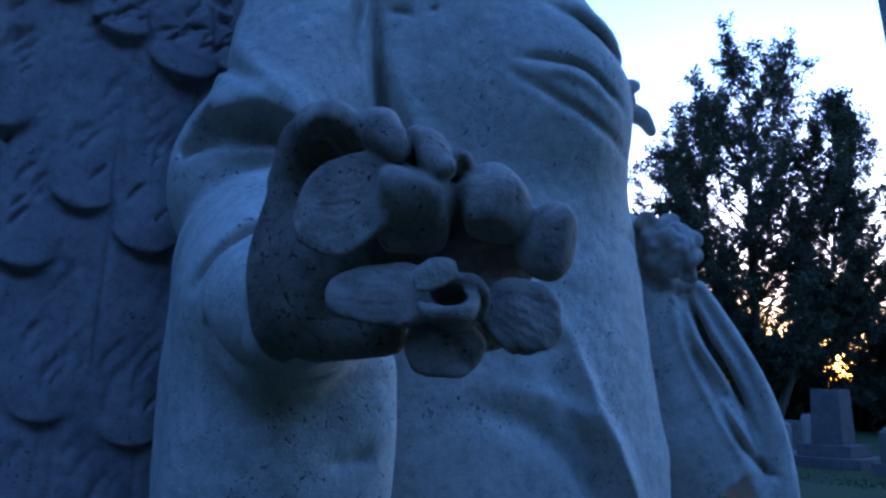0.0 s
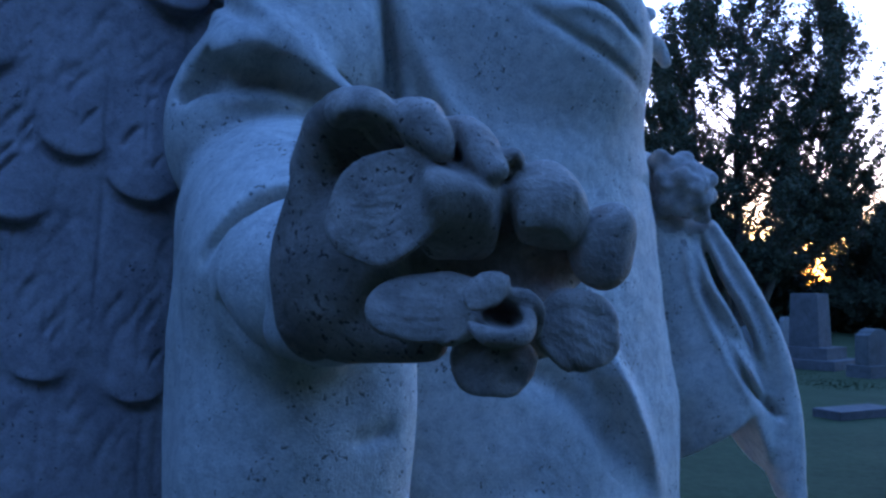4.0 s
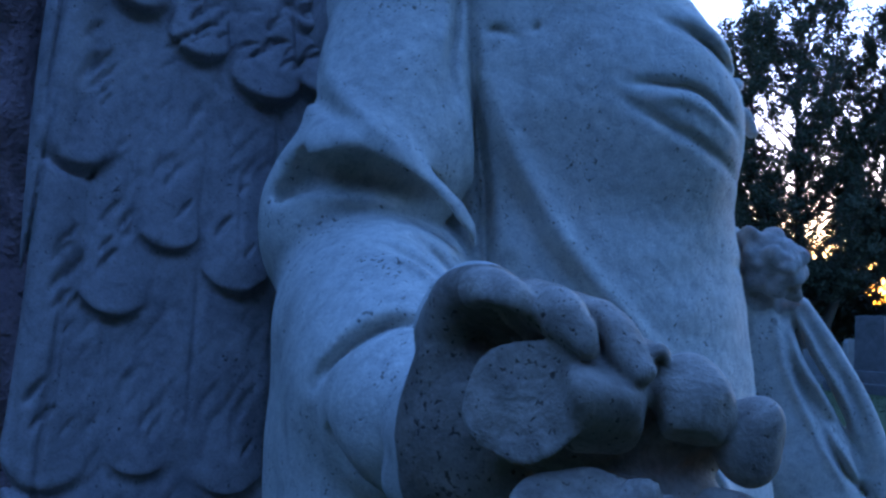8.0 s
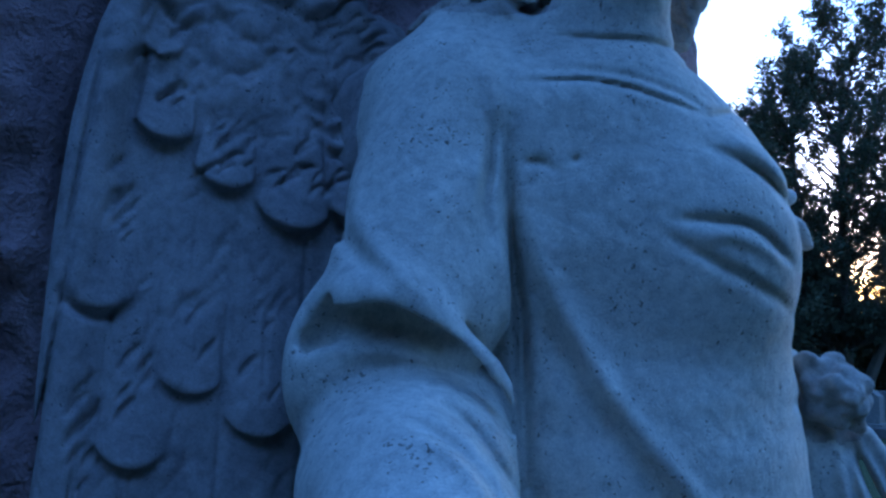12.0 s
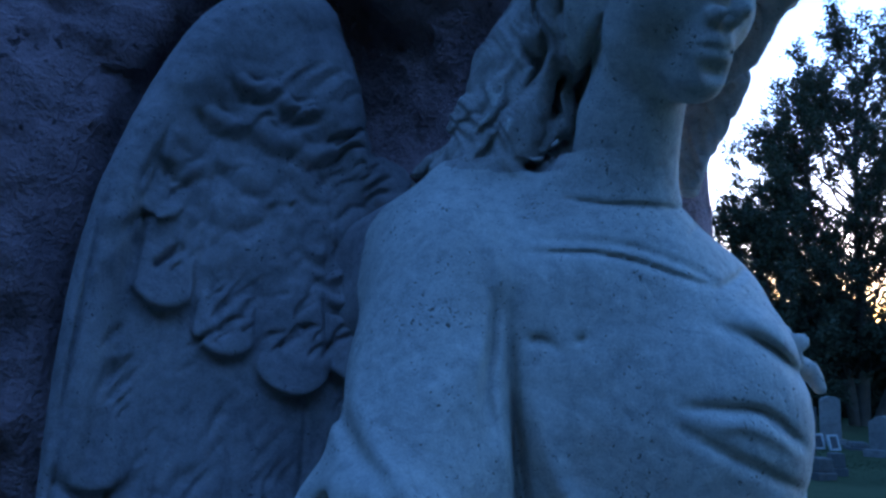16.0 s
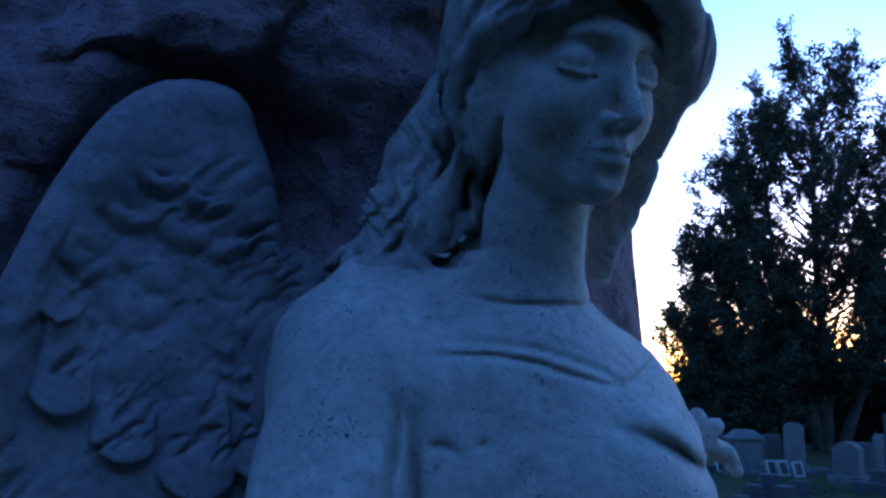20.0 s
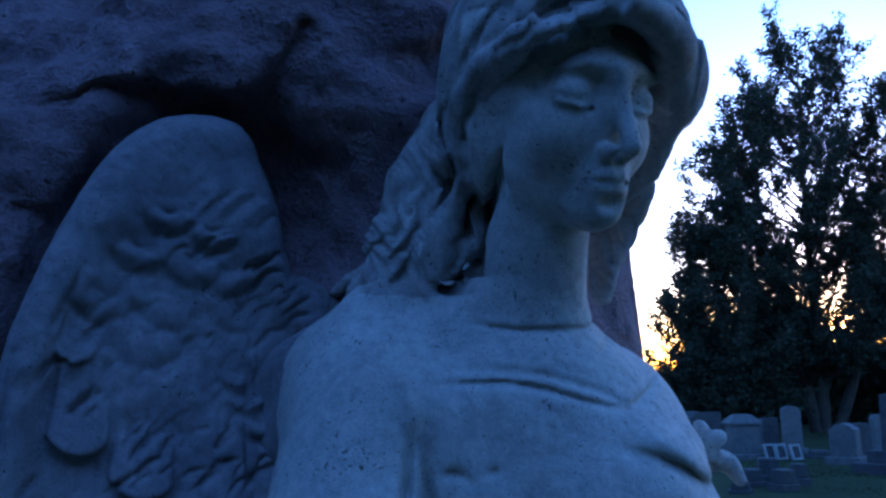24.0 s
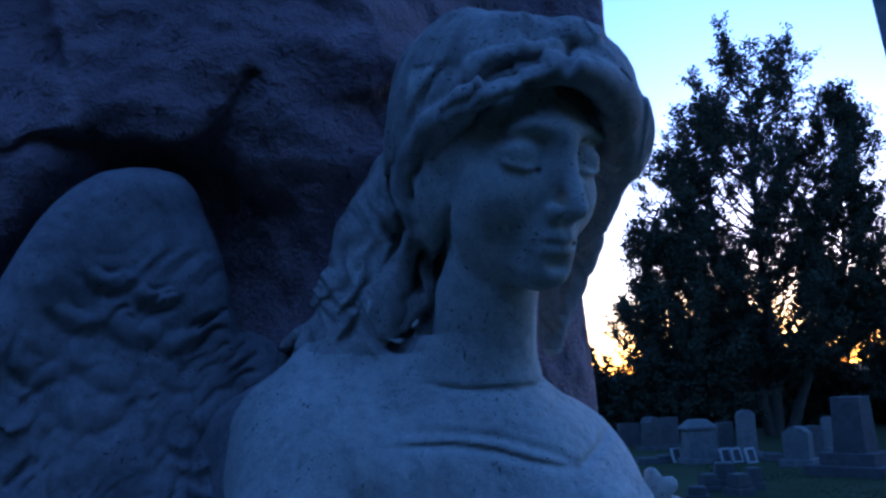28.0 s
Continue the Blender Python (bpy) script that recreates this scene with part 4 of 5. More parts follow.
    for i in range(15):
        b, far = i * 2.4, math.sqrt((i + 0.5) / 15)
        base = np.array((0.298 + 0.035 * far * math.cos(b) - 0.012 * far * math.sin(b), 1.105 - 0.022 * (1 - far * far) + rng.uniform(-0.006, 0.006), 1.676 + 0.042 * far * math.sin(b)))
        r = rng.uniform(0.011, 0.017)
        c.blob(base, r * 0.9, k=0.006)
        for e in range(4):
            way = rng.normal(0, 1, 3) + np.array((0.2, -0.7, 0.2))
            way /= np.linalg.norm(way)
            flat = np.cross(way, rng.normal(0, 1, 3))
            c.blob(base + way * r * 0.45, (r * 0.8, r * 0.75, r * 0.4), (way, np.cross(flat, way), flat), k=0.003)
    # the far wrist and the flower that lies on it
    c.tube([(0.220, 1.140, 1.882), (0.258, 1.160, 1.884), (0.284, 1.170, 1.877), (0.296, 1.170, 1.856)], [0.015, 0.015, 0.013, 0.008], k=0.008)
    heart = np.array((0.246, 1.140, 1.904))
    c.blob(heart, 0.012, k=0.006)
    for e in range(5):
        b = math.tau * e / 5 + 0.4
        way = np.array((math.cos(b), -0.35, math.sin(b)))
        c.blob(heart + way * 0.015, (0.015, 0.012, 0.006), (way, np.cross((0.2, -1, 0.1), way), (0.2, -1, 0.1)), k=0.003)
    return c.skin()


def carve_wing():
    c = Clay((-0.555, 0.745, 1.2), (-0.155, 1.14, 2.355), 0.0024)
    up = np.array((0, 0.163, 1.0)) / math.hypot(0.163, 1)
    flat = (WING_N, 0.2)
    c.tube([on_wing(-0.36, 1.0, -0.01), on_wing(-0.365, 1.5, -0.01), on_wing(-0.365, 1.9, -0.008), on_wing(-0.355, 2.1, -0.004), on_wing(-0.348, 2.22, 0.0)], [0.135, 0.135, 0.13, 0.108, 0.068], k=0.01, flat=flat, n=14)
    c.tube([on_wing(-0.25, 1.0, -0.012), on_wing(-0.24, 1.6, -0.012), on_wing(-0.235, 2.05, -0.01)], [0.1, 0.1, 0.07], k=0.02, flat=flat)
    # the thick leading edge
    c.tube([on_wing(-0.47, 1.1), on_wing(-0.478, 1.5), on_wing(-0.492, 1.8), on_wing(-0.486, 2.0), on_wing(-0.455, 2.13), on_wing(-0.415, 2.225), on_wing(-0.37, 2.275), on_wing(-0.325, 2.28),
            on_wing(-0.314, 2.258), on_wing(-0.292, 2.2), on_wing(-0.270, 2.13), on_wing(-0.225, 2.065)],
           [0.024, 0.024, 0.024, 0.026, 0.03, 0.034, 0.038, 0.036, 0.029, 0.024, 0.022, 0.022], k=0.05, n=34)
    c.blob(on_wing(-0.35, 2.19, 0.006), (0.08, 0.075, 0.028), ((1, 0.549, 0), (0, 0.163, 1), WING_N), k=0.05)

    across = np.array((1, 0.549, 0)) / math.hypot(1, 0.549)

    def feather(u, v, w, length, lift=0.02, lean=0.0):
        """A flat feather that overlaps those below it: its round tip stands out, its root sinks in."""
        d = up + across * lean
        d = d / np.linalg.norm(d)
        e = np.cross(d, WING_N)
        e = e if e[0] > 0 else -e
        c.shingle(on_wing(u, v), d, e, WING_N, w, length, lift)
        rng = np.random.RandomState(int(abs(u) * 9000 + v * 7000) % 9999)
        tip = on_wing(u, v)
        if length > 0.15:
            rim = [tip + e * w * 0.56 * math.sin(q) + d * w * (0.5 - 0.56 * math.cos(q)) for q in (-1.0, -0.5, 0, 0.5, 1.0)]
            c.line(rim, 0.005, 0.014, n=10, stroke=WING_N, band=0.05)
        c.line([tip + d * w * 0.2, tip + d * length * 0.9], 0.002, 0.0022, n=5, stroke=WING_N, band=0.05)
        for k in (-0.5, 0.5):
            c.line([tip + d * w * 0.45 + e * w * k, tip + d * length * 0.55 + e * w * k, tip + d * length + e * w * k * 0.9], 0.0028, 0.008, n=5, stroke=WING_N, band=0.05)
        for _ in range(int(length * 48)):
            s, k = rng.uniform(0.12, 0.85), rng.uniform(-0.36, 0.22)
            a = tip + d * length * s + e * w * k
            r = rng.uniform(0.5, 1.2)
            c.line([a, a + e * 0.007 * r + up * 0.016 * r, a + e * 0.019 * r + up * 0.03 * r], 0.003 * r, 0.0085 * r, n=5, stroke=WING_N, band=0.05)

    # long feathers at the bottom, then row over row up to the shoulder
    for u, v, w, length, lift, lean in (
        (-0.43, 1.26, 0.1, 0.4, 0.012, 0),
        (-0.35, 1.22, 0.1, 0.4, 0.014, 0),
        (-0.265, 1.2, 0.11, 0.4, 0.014, 0),
        (-0.47, 1.45, 0.08, 0.4, 0.012, 0.02),
        (-0.4, 1.455, 0.08, 0.32, 0.016, 0),
        (-0.325, 1.43, 0.08, 0.3, 0.02, 0),
        (-0.25, 1.39, 0.09, 0.34, 0.02, 0),
        (-0.432, 1.606, 0.066, 0.3, 0.022, 0.02),
        (-0.472, 1.755, 0.07, 0.3, 0.016, 0.03),
        (-0.390, 1.672, 0.068, 0.28, 0.026, 0),
        (-0.33, 1.630, 0.074, 0.3, 0.03, 0),
        (-0.26, 1.66, 0.08, 0.3, 0.026, 0),
        (-0.435, 1.926, 0.06, 0.18, 0.032, 0.05),
    ):
        feather(u, v, w * 1.06, length, 0.012 + lift * 0.62, lean)
    for u, v, w, length, lift, lean in (
        (-0.378, 1.879, 0.068, 0.2, 0.038, 0.03),
        (-0.313, 1.84, 0.082, 0.23, 0.042, 0),
        (-0.245, 1.85, 0.08, 0.2, 0.036, -0.05),
        (-0.45, 2.025, 0.05, 0.1, 0.02, 0.3),
    ):
        feather(u, v, w * 1.06, length, 0.012 + lift * 0.62, lean)
    # small curled feathers worn together below the shoulder of the wing
    rng = np.random.RandomState(17)
    for (u, v), size, way in (((-0.379, 2.175), 1.0, 0.2), ((-0.403, 2.138), 1.1, -0.3), ((-0.431, 2.086), 1.3, 0.5), ((-0.376, 2.084), 1.4, -0.4), ((-0.391, 2.041), 1.5, 0.1), ((-0.355, 2.124), 1.2, -0.5), ((-0.320, 2.111), 1.2, 0.3),
                              ((-0.312, 2.075), 1.2, -0.2), ((-0.337, 2.157), 1.0, 0.4), ((-0.306, 2.002), 0.9, -0.4), ((-0.290, 1.974), 0.8, 0.2), ((-0.280, 1.948), 0.8, -0.3), ((-0.346, 2.060), 1.0, 0.5)):
        curl = [on_wing(u + x * size, v + z * size, 0.02) for x, z in ((-0.014, 0.012), (0.0, -0.002), (0.016 + 0.004 * way, -0.002 + 0.01 * way), (0.022, 0.01))]
        under = [on_wing(u + x * size, v + z * size, 0.02) for x, z in ((-0.02, 0.002), (-0.002, -0.016), (0.018 + 0.004 * way, -0.016 + 0.01 * way), (0.032, -0.002))]
        inside = [on_wing(u + x * size, v + z * size, 0.02) for x, z in ((-0.004, 0.014), (0.005, 0.008), (0.016, 0.012))]
        c.line(curl, 0.0085 * size, -0.008 * size, n=8, stroke=WING_N, band=0.07)
        c.line(under, 0.005, 0.009 * size, n=8, stroke=WING_N, band=0.07)
        c.line(inside, 0.003, 0.005, n=6, stroke=WING_N, band=0.07)
    for i in range(16):
        q = i / 15
        u, v = -0.46 + 0.17 * q ** 1.2, 2.0 + 0.18 * math.sin(q * 2.0)
        c.line([on_wing(u, v, 0.02), on_wing(u + 0.012, v + 0.02, 0.02), on_wing(u + 0.03, v + 0.034, 0.02)], 0.004, 0.0035 if i % 2 else -0.003, n=6, stroke=WING_N, band=0.07)
    for _ in range(90):
        u, v = rng.uniform(-0.455, -0.245), rng.uniform(1.86, 2.17)
        if v > 2.02 + 0.9 * (u + 0.46) + 0.06:
            continue
        r, bend = rng.uniform(0.6, 1.3), rng.uniform(-0.006, 0.008)
        c.line([on_wing(u, v, 0.02), on_wing(u + 0.009 * r, v + 0.013 * r + bend, 0.02), on_wing(u + 0.024 * r, v + 0.02 * r, 0.02)], 0.0026 * r, 0.0075 * r, n=6, stroke=WING_N, band=0.07)
    return c.skin()


def carve_skirt():
    """The robe below the hanging sleeves, down to the plinth."""
    c = Clay((-0.42, 0.62, 0.5), (0.5, 1.5, 1.36), 0.011)
    c.tube([(0.035, 1.09, 1.5), (0.03, 1.08, 1.0), (0.02, 1.06, 0.4)], [0.225, 0.25, 0.3], k=0.02)
    for i in range(14):
        a = math.tau * i / 14 + 0.2
        x, y = math.cos(a), math.sin(a)
        c.tube([(0.035 + 0.21 * x, 1.09 + 0.21 * y, 1.32), (0.03 + 0.245 * x, 1.08 + 0.245 * y, 0.95), (0.02 + 0.3 * x, 1.06 + 0.3 * y, 0.4)], [0.02, 0.028, 0.036], k=0.03, n=6)
    c.tube([(-0.165, 0.77, 1.4), (-0.16, 0.78, 1.15), (-0.15, 0.85, 0.95)], [0.086, 0.08, 0.05], k=0.03)
    c.tube([(-0.13, 0.69, 1.4), (-0.13, 0.7, 1.2), (-0.13, 0.78, 1.02)], [0.085, 0.08, 0.05], k=0.03)
    c.tube([on_wing(-0.36, 1.3, -0.02), on_wing(-0.33, 0.95, -0.02), on_wing(-0.28, 0.7, -0.02)], [0.14, 0.12, 0.05], k=0.02, flat=(WING_N, 0.25))
    return c.skin()


def weathered(skin, way, coarse, fine):
    """A skin whose surface has worn unevenly."""
    v, f = skin
    v = v + np.asarray(way)[None, :] * (lattice_noise(v, 34, 5) * coarse + lattice_noise(v, 110, 6) * fine)[:, None]
    return v, f


def ruffled(skin):
    """The wing, lumpier towards its shoulder where the small feathers are worn together."""
    v, f = skin
    high = np.clip((v[:, 2] - 1.9) / 0.12, 0, 1) * np.clip((2.2 - v[:, 2]) / 0.06, 0, 1)
    lump = lattice_noise(v, 38, 9) * 0.004 + lattice_noise(v * np.array((1, 1, 0.6)), 85, 10) * 0.003
    return v + WING_N[None, :] * (high * lump)[:, None], f


verts, faces = joined([weathered(carve_head(), (0.3, -0.9, 0), 0.0006, 0.0004), weathered(carve_hand(), (0.2, -1, 0.3), 0.0013, 0.0016), weathered(carve_body(), (0.2, -1, 0.1), 0.0016, 0.0007),
                       weathered(ruffled(carve_wing()), WING_N, 0.0015, 0.0009), carve_skirt()])
statue = new("angel_statue", mesh_of("angel_statue", verts, faces, marble))
statue.data.materials.append(brown_marble)
statue.data.materials.append(wing_marble)
statue.data.materials.append(pale_brown_marble)
statue.data.materials.append(hair_marble)
centre = verts[faces].mean(1)
# the hand and its posy are browner and darker than the robe
brown = (centre[:, 1] < 0.475 + 0.02 * lattice_noise(centre, 40, 12)) & (centre[:, 2] > 1.45)
# faces near the wing plane take the darker marble
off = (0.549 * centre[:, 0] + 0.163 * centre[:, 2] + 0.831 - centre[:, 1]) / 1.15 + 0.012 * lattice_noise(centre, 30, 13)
winged = (centre[:, 0] < -0.2) & (off < 0.05) & ~brown
# fingers and petals furthest forward take the paler brown
pale_brown = brown & (centre[:, 1] < 0.427 + 0.006 * lattice_noise(centre, 60, 16))
brown &= ~pale_brown
high = np.flatnonzero((centre[:, 2] > 2.085) & (centre[:, 0] > -0.26))
posy = np.linalg.norm((centre - (0.302, 1.09, 1.68)) / (0.062, 0.06, 0.068), axis=1) + 0.2 * lattice_noise(centre, 40, 18) < 1
hairy = np.zeros(len(centre), bool)
hairy[high] = hair_mask(centre[high]) + 0.25 * lattice_noise(centre[high], 45, 14) > 0.5
statue.data.polygons.foreach_set("material_index", np.where(brown, 1, np.where(pale_brown, 3, np.where(hairy | posy, 4, np.where(winged, 2, 0)))).astype(np.int32))
tagged(statue, "weathered pale marble angel statue holding carved flowers", "statue")


# ---- the rough boulder behind the angel ----
def carve_rock():
    c = Clay((-1.6, 0.70, 0.5), (0.44, 2.5, 3.6), 0.0108)
    c.tube([(-0.55, 1.6, 0.2), (-0.55, 1.55, 1.5), (-0.5, 1.5, 2.6)], [0.75, 0.66, 0.5], k=0.05)
    c.blob((-0.8, 1.4, 1.6), (0.6, 0.5, 1.3), k=0.1)
    c.blob((-0.12, 1.5, 1.9), (0.36, 0.4, 1.1), k=0.1)
    c.blob((-0.45, 1.35, 2.8), (0.66, 0.42, 0.5), k=0.1)
    # the face of the rock beside the wing, and behind the hair
    c.blob((-0.78, 1.06, 1.75), (0.3, 0.25, 0.8), k=0.04)
    c.blob((-0.12, 1.21, 2.28), (0.26, 0.17, 0.32), k=0.04)
    c.blob((-0.1, 1.2, 2.57), (0.17, 0.18, 0.19), k=0.02)
    c.tube([(0.209, 1.30, 2.864), (0.209, 1.30, 2.714), (0.172, 1.28, 2.414)], [0.11, 0.1, 0.09], k=0.05)
    # broken lumps all over the face
    rng = np.random.RandomState(11)
    for _ in range(95):
        x, z = rng.uniform(-1.45, 0.3), rng.uniform(0.5, 3.3)
        r = rng.uniform(0.1, 0.24)
        y = 1.1 + rng.uniform(-0.02, 0.09) + max(0, abs(x + 0.5) - 0.6) * 0.5 + r * 0.6
        if -1.05 < x < -0.5 and 1.0 < z < 2.25:
            y -= 0.17
        if x > -0.08 or (x > -0.7 and z > 2.2):
            continue
        c.chunk((x, y, z), (r * rng.uniform(0.8, 1.4), r * 0.85, r * rng.uniform(0.7, 1.3)), rng, 9)
    # flakes struck off with a flat blow
    for _ in range(45):
        x, z = rng.uniform(-1.4, 0.1), rng.uniform(0.5, 3.2)
        r = rng.uniform(0.05, 0.12)
        y = 1.0 + rng.uniform(-0.03, 0.08) + max(0, abs(x + 0.5) - 0.6) * 0.5
        if -1.05 < x < -0.5 and 1.0 < z < 2.25:
            y -= 0.17
        way = np.array((rng.normal(0, 0.5), 1.0, rng.normal(0, 0.5)))
        c.blob((x, y - r * 0.35, z), (r * 1.3, r * 0.4, r * rng.uniform(0.7, 1.2)), (np.cross(way, (0, 0, 1)), way, np.cross(np.cross(way, (0, 0, 1)), way)), k=0.003, carve=True)
    # dark clefts
    c.blob((-0.100, 1.050, 2.292), (0.03, 0.04, 0.02), k=0.03, carve=True)
    c.blob((-0.085, 1.020, 2.425), (0.03, 0.06, 0.014), k=0.006, carve=True)
    # the dark hollow under the ledges
    c.blob((-0.30, 0.99, 2.32), (0.1, 0.05, 0.03), k=0.03, carve=True)
    c.blob((-0.1933, 1.0750, 2.4161), (0.13, 0.1, 0.11), k=0.05)
    c.blob((-0.0997, 1.1200, 2.3605), (0.12, 0.1, 0.13), k=0.05)
    c.blob((-0.4691, 1.1000, 2.3529), (0.14, 0.1, 0.06), k=0.05)
    # a broad slab that hangs over the wing, and the broken block beside it
    c.hull([((-0.3316, 0.9450, 2.4023), (0.06, -1, -0.12)), ((-0.4294, 0.9500, 2.4363), (-0.9, 0.1, -0.41)), ((-0.3614, 0.9500, 2.3388), (-0.5, 0.1, -0.86)), ((-0.2954, 0.9500, 2.3364), (0.6, 0.1, -0.79)), ((-0.2415, 0.9500, 2.3977), (0.81, 0.15, -0.58)), ((-0.35, 1.1, 2.85), (0, 0, 1)), ((-0.35, 1.35, 2.5), (0, 1, 0))], 0.5, 0.012, soften=0.012)
    c.hull([((-0.0989, 0.9650, 2.4510), (0.12, -1, -0.3)), ((-0.2220, 0.9700, 2.4739), (-0.96, 0.1, -0.26)), ((-0.1801, 0.9700, 2.4098), (-0.52, 0.1, -0.85)), ((-0.0948, 0.9700, 2.3995), (0.2, 0.15, -0.98)), ((-0.0473, 0.9750, 2.4593), (0.75, -0.6, 0.1)), ((-0.15, 1.1, 2.85), (0, 0, 1)), ((-0.15, 1.35, 2.5), (0, 1, 0))], 0.5, 0.01, soften=0.008)
    c.hull([((-0.4666, 0.9500, 2.3985), (-0.25, -1, 0.15)), ((-0.4402, 0.9500, 2.3543), (0.1, 0.1, -0.95)), ((-0.4061, 0.9500, 2.3818), (0.85, -0.2, 0.4)), ((-0.4654, 0.9700, 2.4567), (0.3, 0, 0.9)), ((-0.75, 1.1, 2.4), (-1, 0, 0)), ((-0.55, 1.3, 2.4), (0, 1, 0))], 0.4, 0.01, soften=0.01)
    for x, y, r in ((585, 95, 0.028), (650, 60, 0.035), (700, 120, 0.03), (540, 40, 0.03), (470, 60, 0.026), (745, 165, 0.022), (720, 30, 0.03)):
        e, w = np.array((-0.0726, 0.9550, 2.4316)), rng.normal(0, 1, 3)
        c.blob(e + np.array(((x - 640) * 0.00062, -0.012, (90 - y) * 0.00062)), (r * 1.3, r * 0.45, r), ((1, 0.2, w[0] * 0.4), (0.1 * w[1], 1, 0.2), (-w[0] * 0.4, 0, 1)), k=0.002, carve=True)
    # the hollow cut for the wing, and room for the head
    c.tube([on_wing(-0.37, 1.0, 0.01), on_wing(-0.37, 1.5, 0.01), on_wing(-0.38, 1.9, 0.01), on_wing(-0.375, 2.12, 0.01), on_wing(-0.345, 2.22, 0.01)], [0.18, 0.18, 0.186, 0.174, 0.138], k=0.012, carve=True, flat=(WING_N, 0.75), n=14)
    c.tube([on_wing(-0.2, 1.0, 0.03), on_wing(-0.2, 1.9, 0.03)], [0.2, 0.2], k=0.02, carve=True, flat=(WING_N, 0.5))
    c.blob((-0.26, 0.98, 2.19), (0.12, 0.13, 0.12), k=0.02, carve=True)
    c.blob((-0.56, 1.115, 2.35), (0.1, 0.11, 0.075), k=0.04)
    # closed on top and at the sides
    for edge in (c.d[:, :, -3:], c.d[:3], c.d[-3:], c.d[:, -3:]):
        np.maximum(edge, 0.004, out=edge)
    return c.skin()


verts, faces = carve_rock()
verts[:, 1] += 0.5 * np.maximum(verts[:, 2] - 2.32, 0)  # the upper face leans back
verts = verts + np.stack([0 * verts[:, 0], (0.5 - np.abs(lattice_noise(verts, 7, 8))) * 0.03 + lattice_noise(verts, 15, 1) * 0.014 + lattice_noise(verts, 36, 2) * 0.009 + lattice_noise(verts, 80, 4) * 0.006, lattice_noise(verts, 26, 3) * 0.01], 1)
boulder = new("boulder", mesh_of("boulder", verts, faces, granite))
tagged(boulder, "dark rough-hewn granite boulder rising behind the statue", "boulder")


# ---- plinth and ground ----
def block(bm, x, y, z, sx, sy, sz, bevel=0.01, taper=1.0):
    """A bevelled block that stands on z; taper narrows its top."""
    made = bmesh.ops.create_cube(bm, size=1.0)["verts"]
    for v in made:
        k = taper if v.co.z > 0 else 1.0
        v.co = Vector((x + v.co.x * sx * k, y + v.co.y * sy * k, z + (v.co.z + 0.5) * sz))
    edges = {e for v in made for e in v.link_edges}
    if bevel:
        bmesh.ops.bevel(bm, geom=list(edges), offset=bevel, segments=2, affect="EDGES", profile=0.6)


plinth = tagged(new("plinth"), "stepped granite plinth under the statue and boulder", "plinth")
for name, z, sx, sy, h in (("lower_step", 0.0, 2.1, 1.9, 0.28), ("upper_step", 0.28, 1.85, 1.55, 0.27)):
    bm = bmesh.new()
    block(bm, -0.5, 1.45, z, sx, sy, h, 0.02)
    part(name, bm, granite, plinth)

bm = bmesh.new()
rows = [0, 2, 4, 7, 10, 14, 18, 23, 30, 40, 60, 100, 250, 900, 3000]
ring = []
for r in rows:
    loop = []
    for i in range(64):
        a = math.tau * i / 64
        x, y = r * math.cos(a), r * math.sin(a)
        z = 0.06 * noise.noise((x * 0.25, y * 0.25, 0)) if 3 < r < 60 else 0.0
        loop.append(bm.verts.new((x, y + 1.0, z)))
        if r == 0:
            break
    ring.append(loop)
for a, b in zip(ring, ring[1:]):
    for i in range(64):
        j = (i + 1) % 64
        if len(a) == 1:
            bm.faces.new((a[0], b[i], b[j]))
        else:
            bm.faces.new((a[i], b[i], b[j], a[j]))
ground = part("ground", bm, turf, smooth=True)
tagged(ground, "mown cemetery lawn in the dusk", "ground", kind="structure")


# ---- gravestones ----
def slab_stone(name, x, y, w, h, d, mat, label, top="round", base=0.14, turn=0.0, lean=0.0):
    """An upright stone on a base; its top is round, flat, peaked or hipped."""
    thing = tagged(new(name), label, "gravestone", "gravestones on the lawn")
    bm = bmesh.new()
    outline = []
    if top == "round":
        for i in range(13):
            a = math.pi * i / 12
            outline.append((math.cos(a) * w / 2, h - w * 0.28 + math.sin(a) * w * 0.28))
    elif top == "shoulder":
        outline = [(w / 2, h * 0.82), (w * 0.4, h * 0.86)] + [(math.cos(math.pi * i / 8) * w * 0.34, h * 0.88 + math.sin(math.pi * i / 8) * h * 0.12) for i in range(9)] + [(-w * 0.4, h * 0.86), (-w / 2, h * 0.82)]
    elif top == "peak":
        outline = [(w / 2, h * 0.85), (w * 0.3, h), (-w * 0.3, h), (-w / 2, h * 0.85)]
    else:
        outline = [(w / 2, h), (-w / 2, h)]
    pts = [(w / 2, 0)] + outline + [(-w / 2, 0)]
    front = [bm.verts.new((px, -d / 2, base + pz)) for px, pz in pts]
    back = [bm.verts.new((px, d / 2, base + pz)) for px, pz in pts]
    bm.faces.new(front[::-1])
    bm.faces.new(back)
    n = len(pts)
    for i in range(n):
        bm.faces.new((front[i], front[(i + 1) % n], back[(i + 1) % n], back[i]))
    bmesh.ops.recalc_face_normals(bm, faces=bm.faces)
    bmesh.ops.bevel(bm, geom=[e for e in bm.edges if e.calc_face_angle(0) > 0.6], offset=0.012, segments=2, affect="EDGES", profile=0.6)
    part("stone", bm, mat, thing)
    if base:
        bm = bmesh.new()
        block(bm, 0, 0, -0.05, w * 1.3, d * 1.9, base + 0.05, 0.015)
        part("base", bm, mat, thing)
    thing.matrix_world = pose(x, y, 0, lean, 0, turn)
    return thing


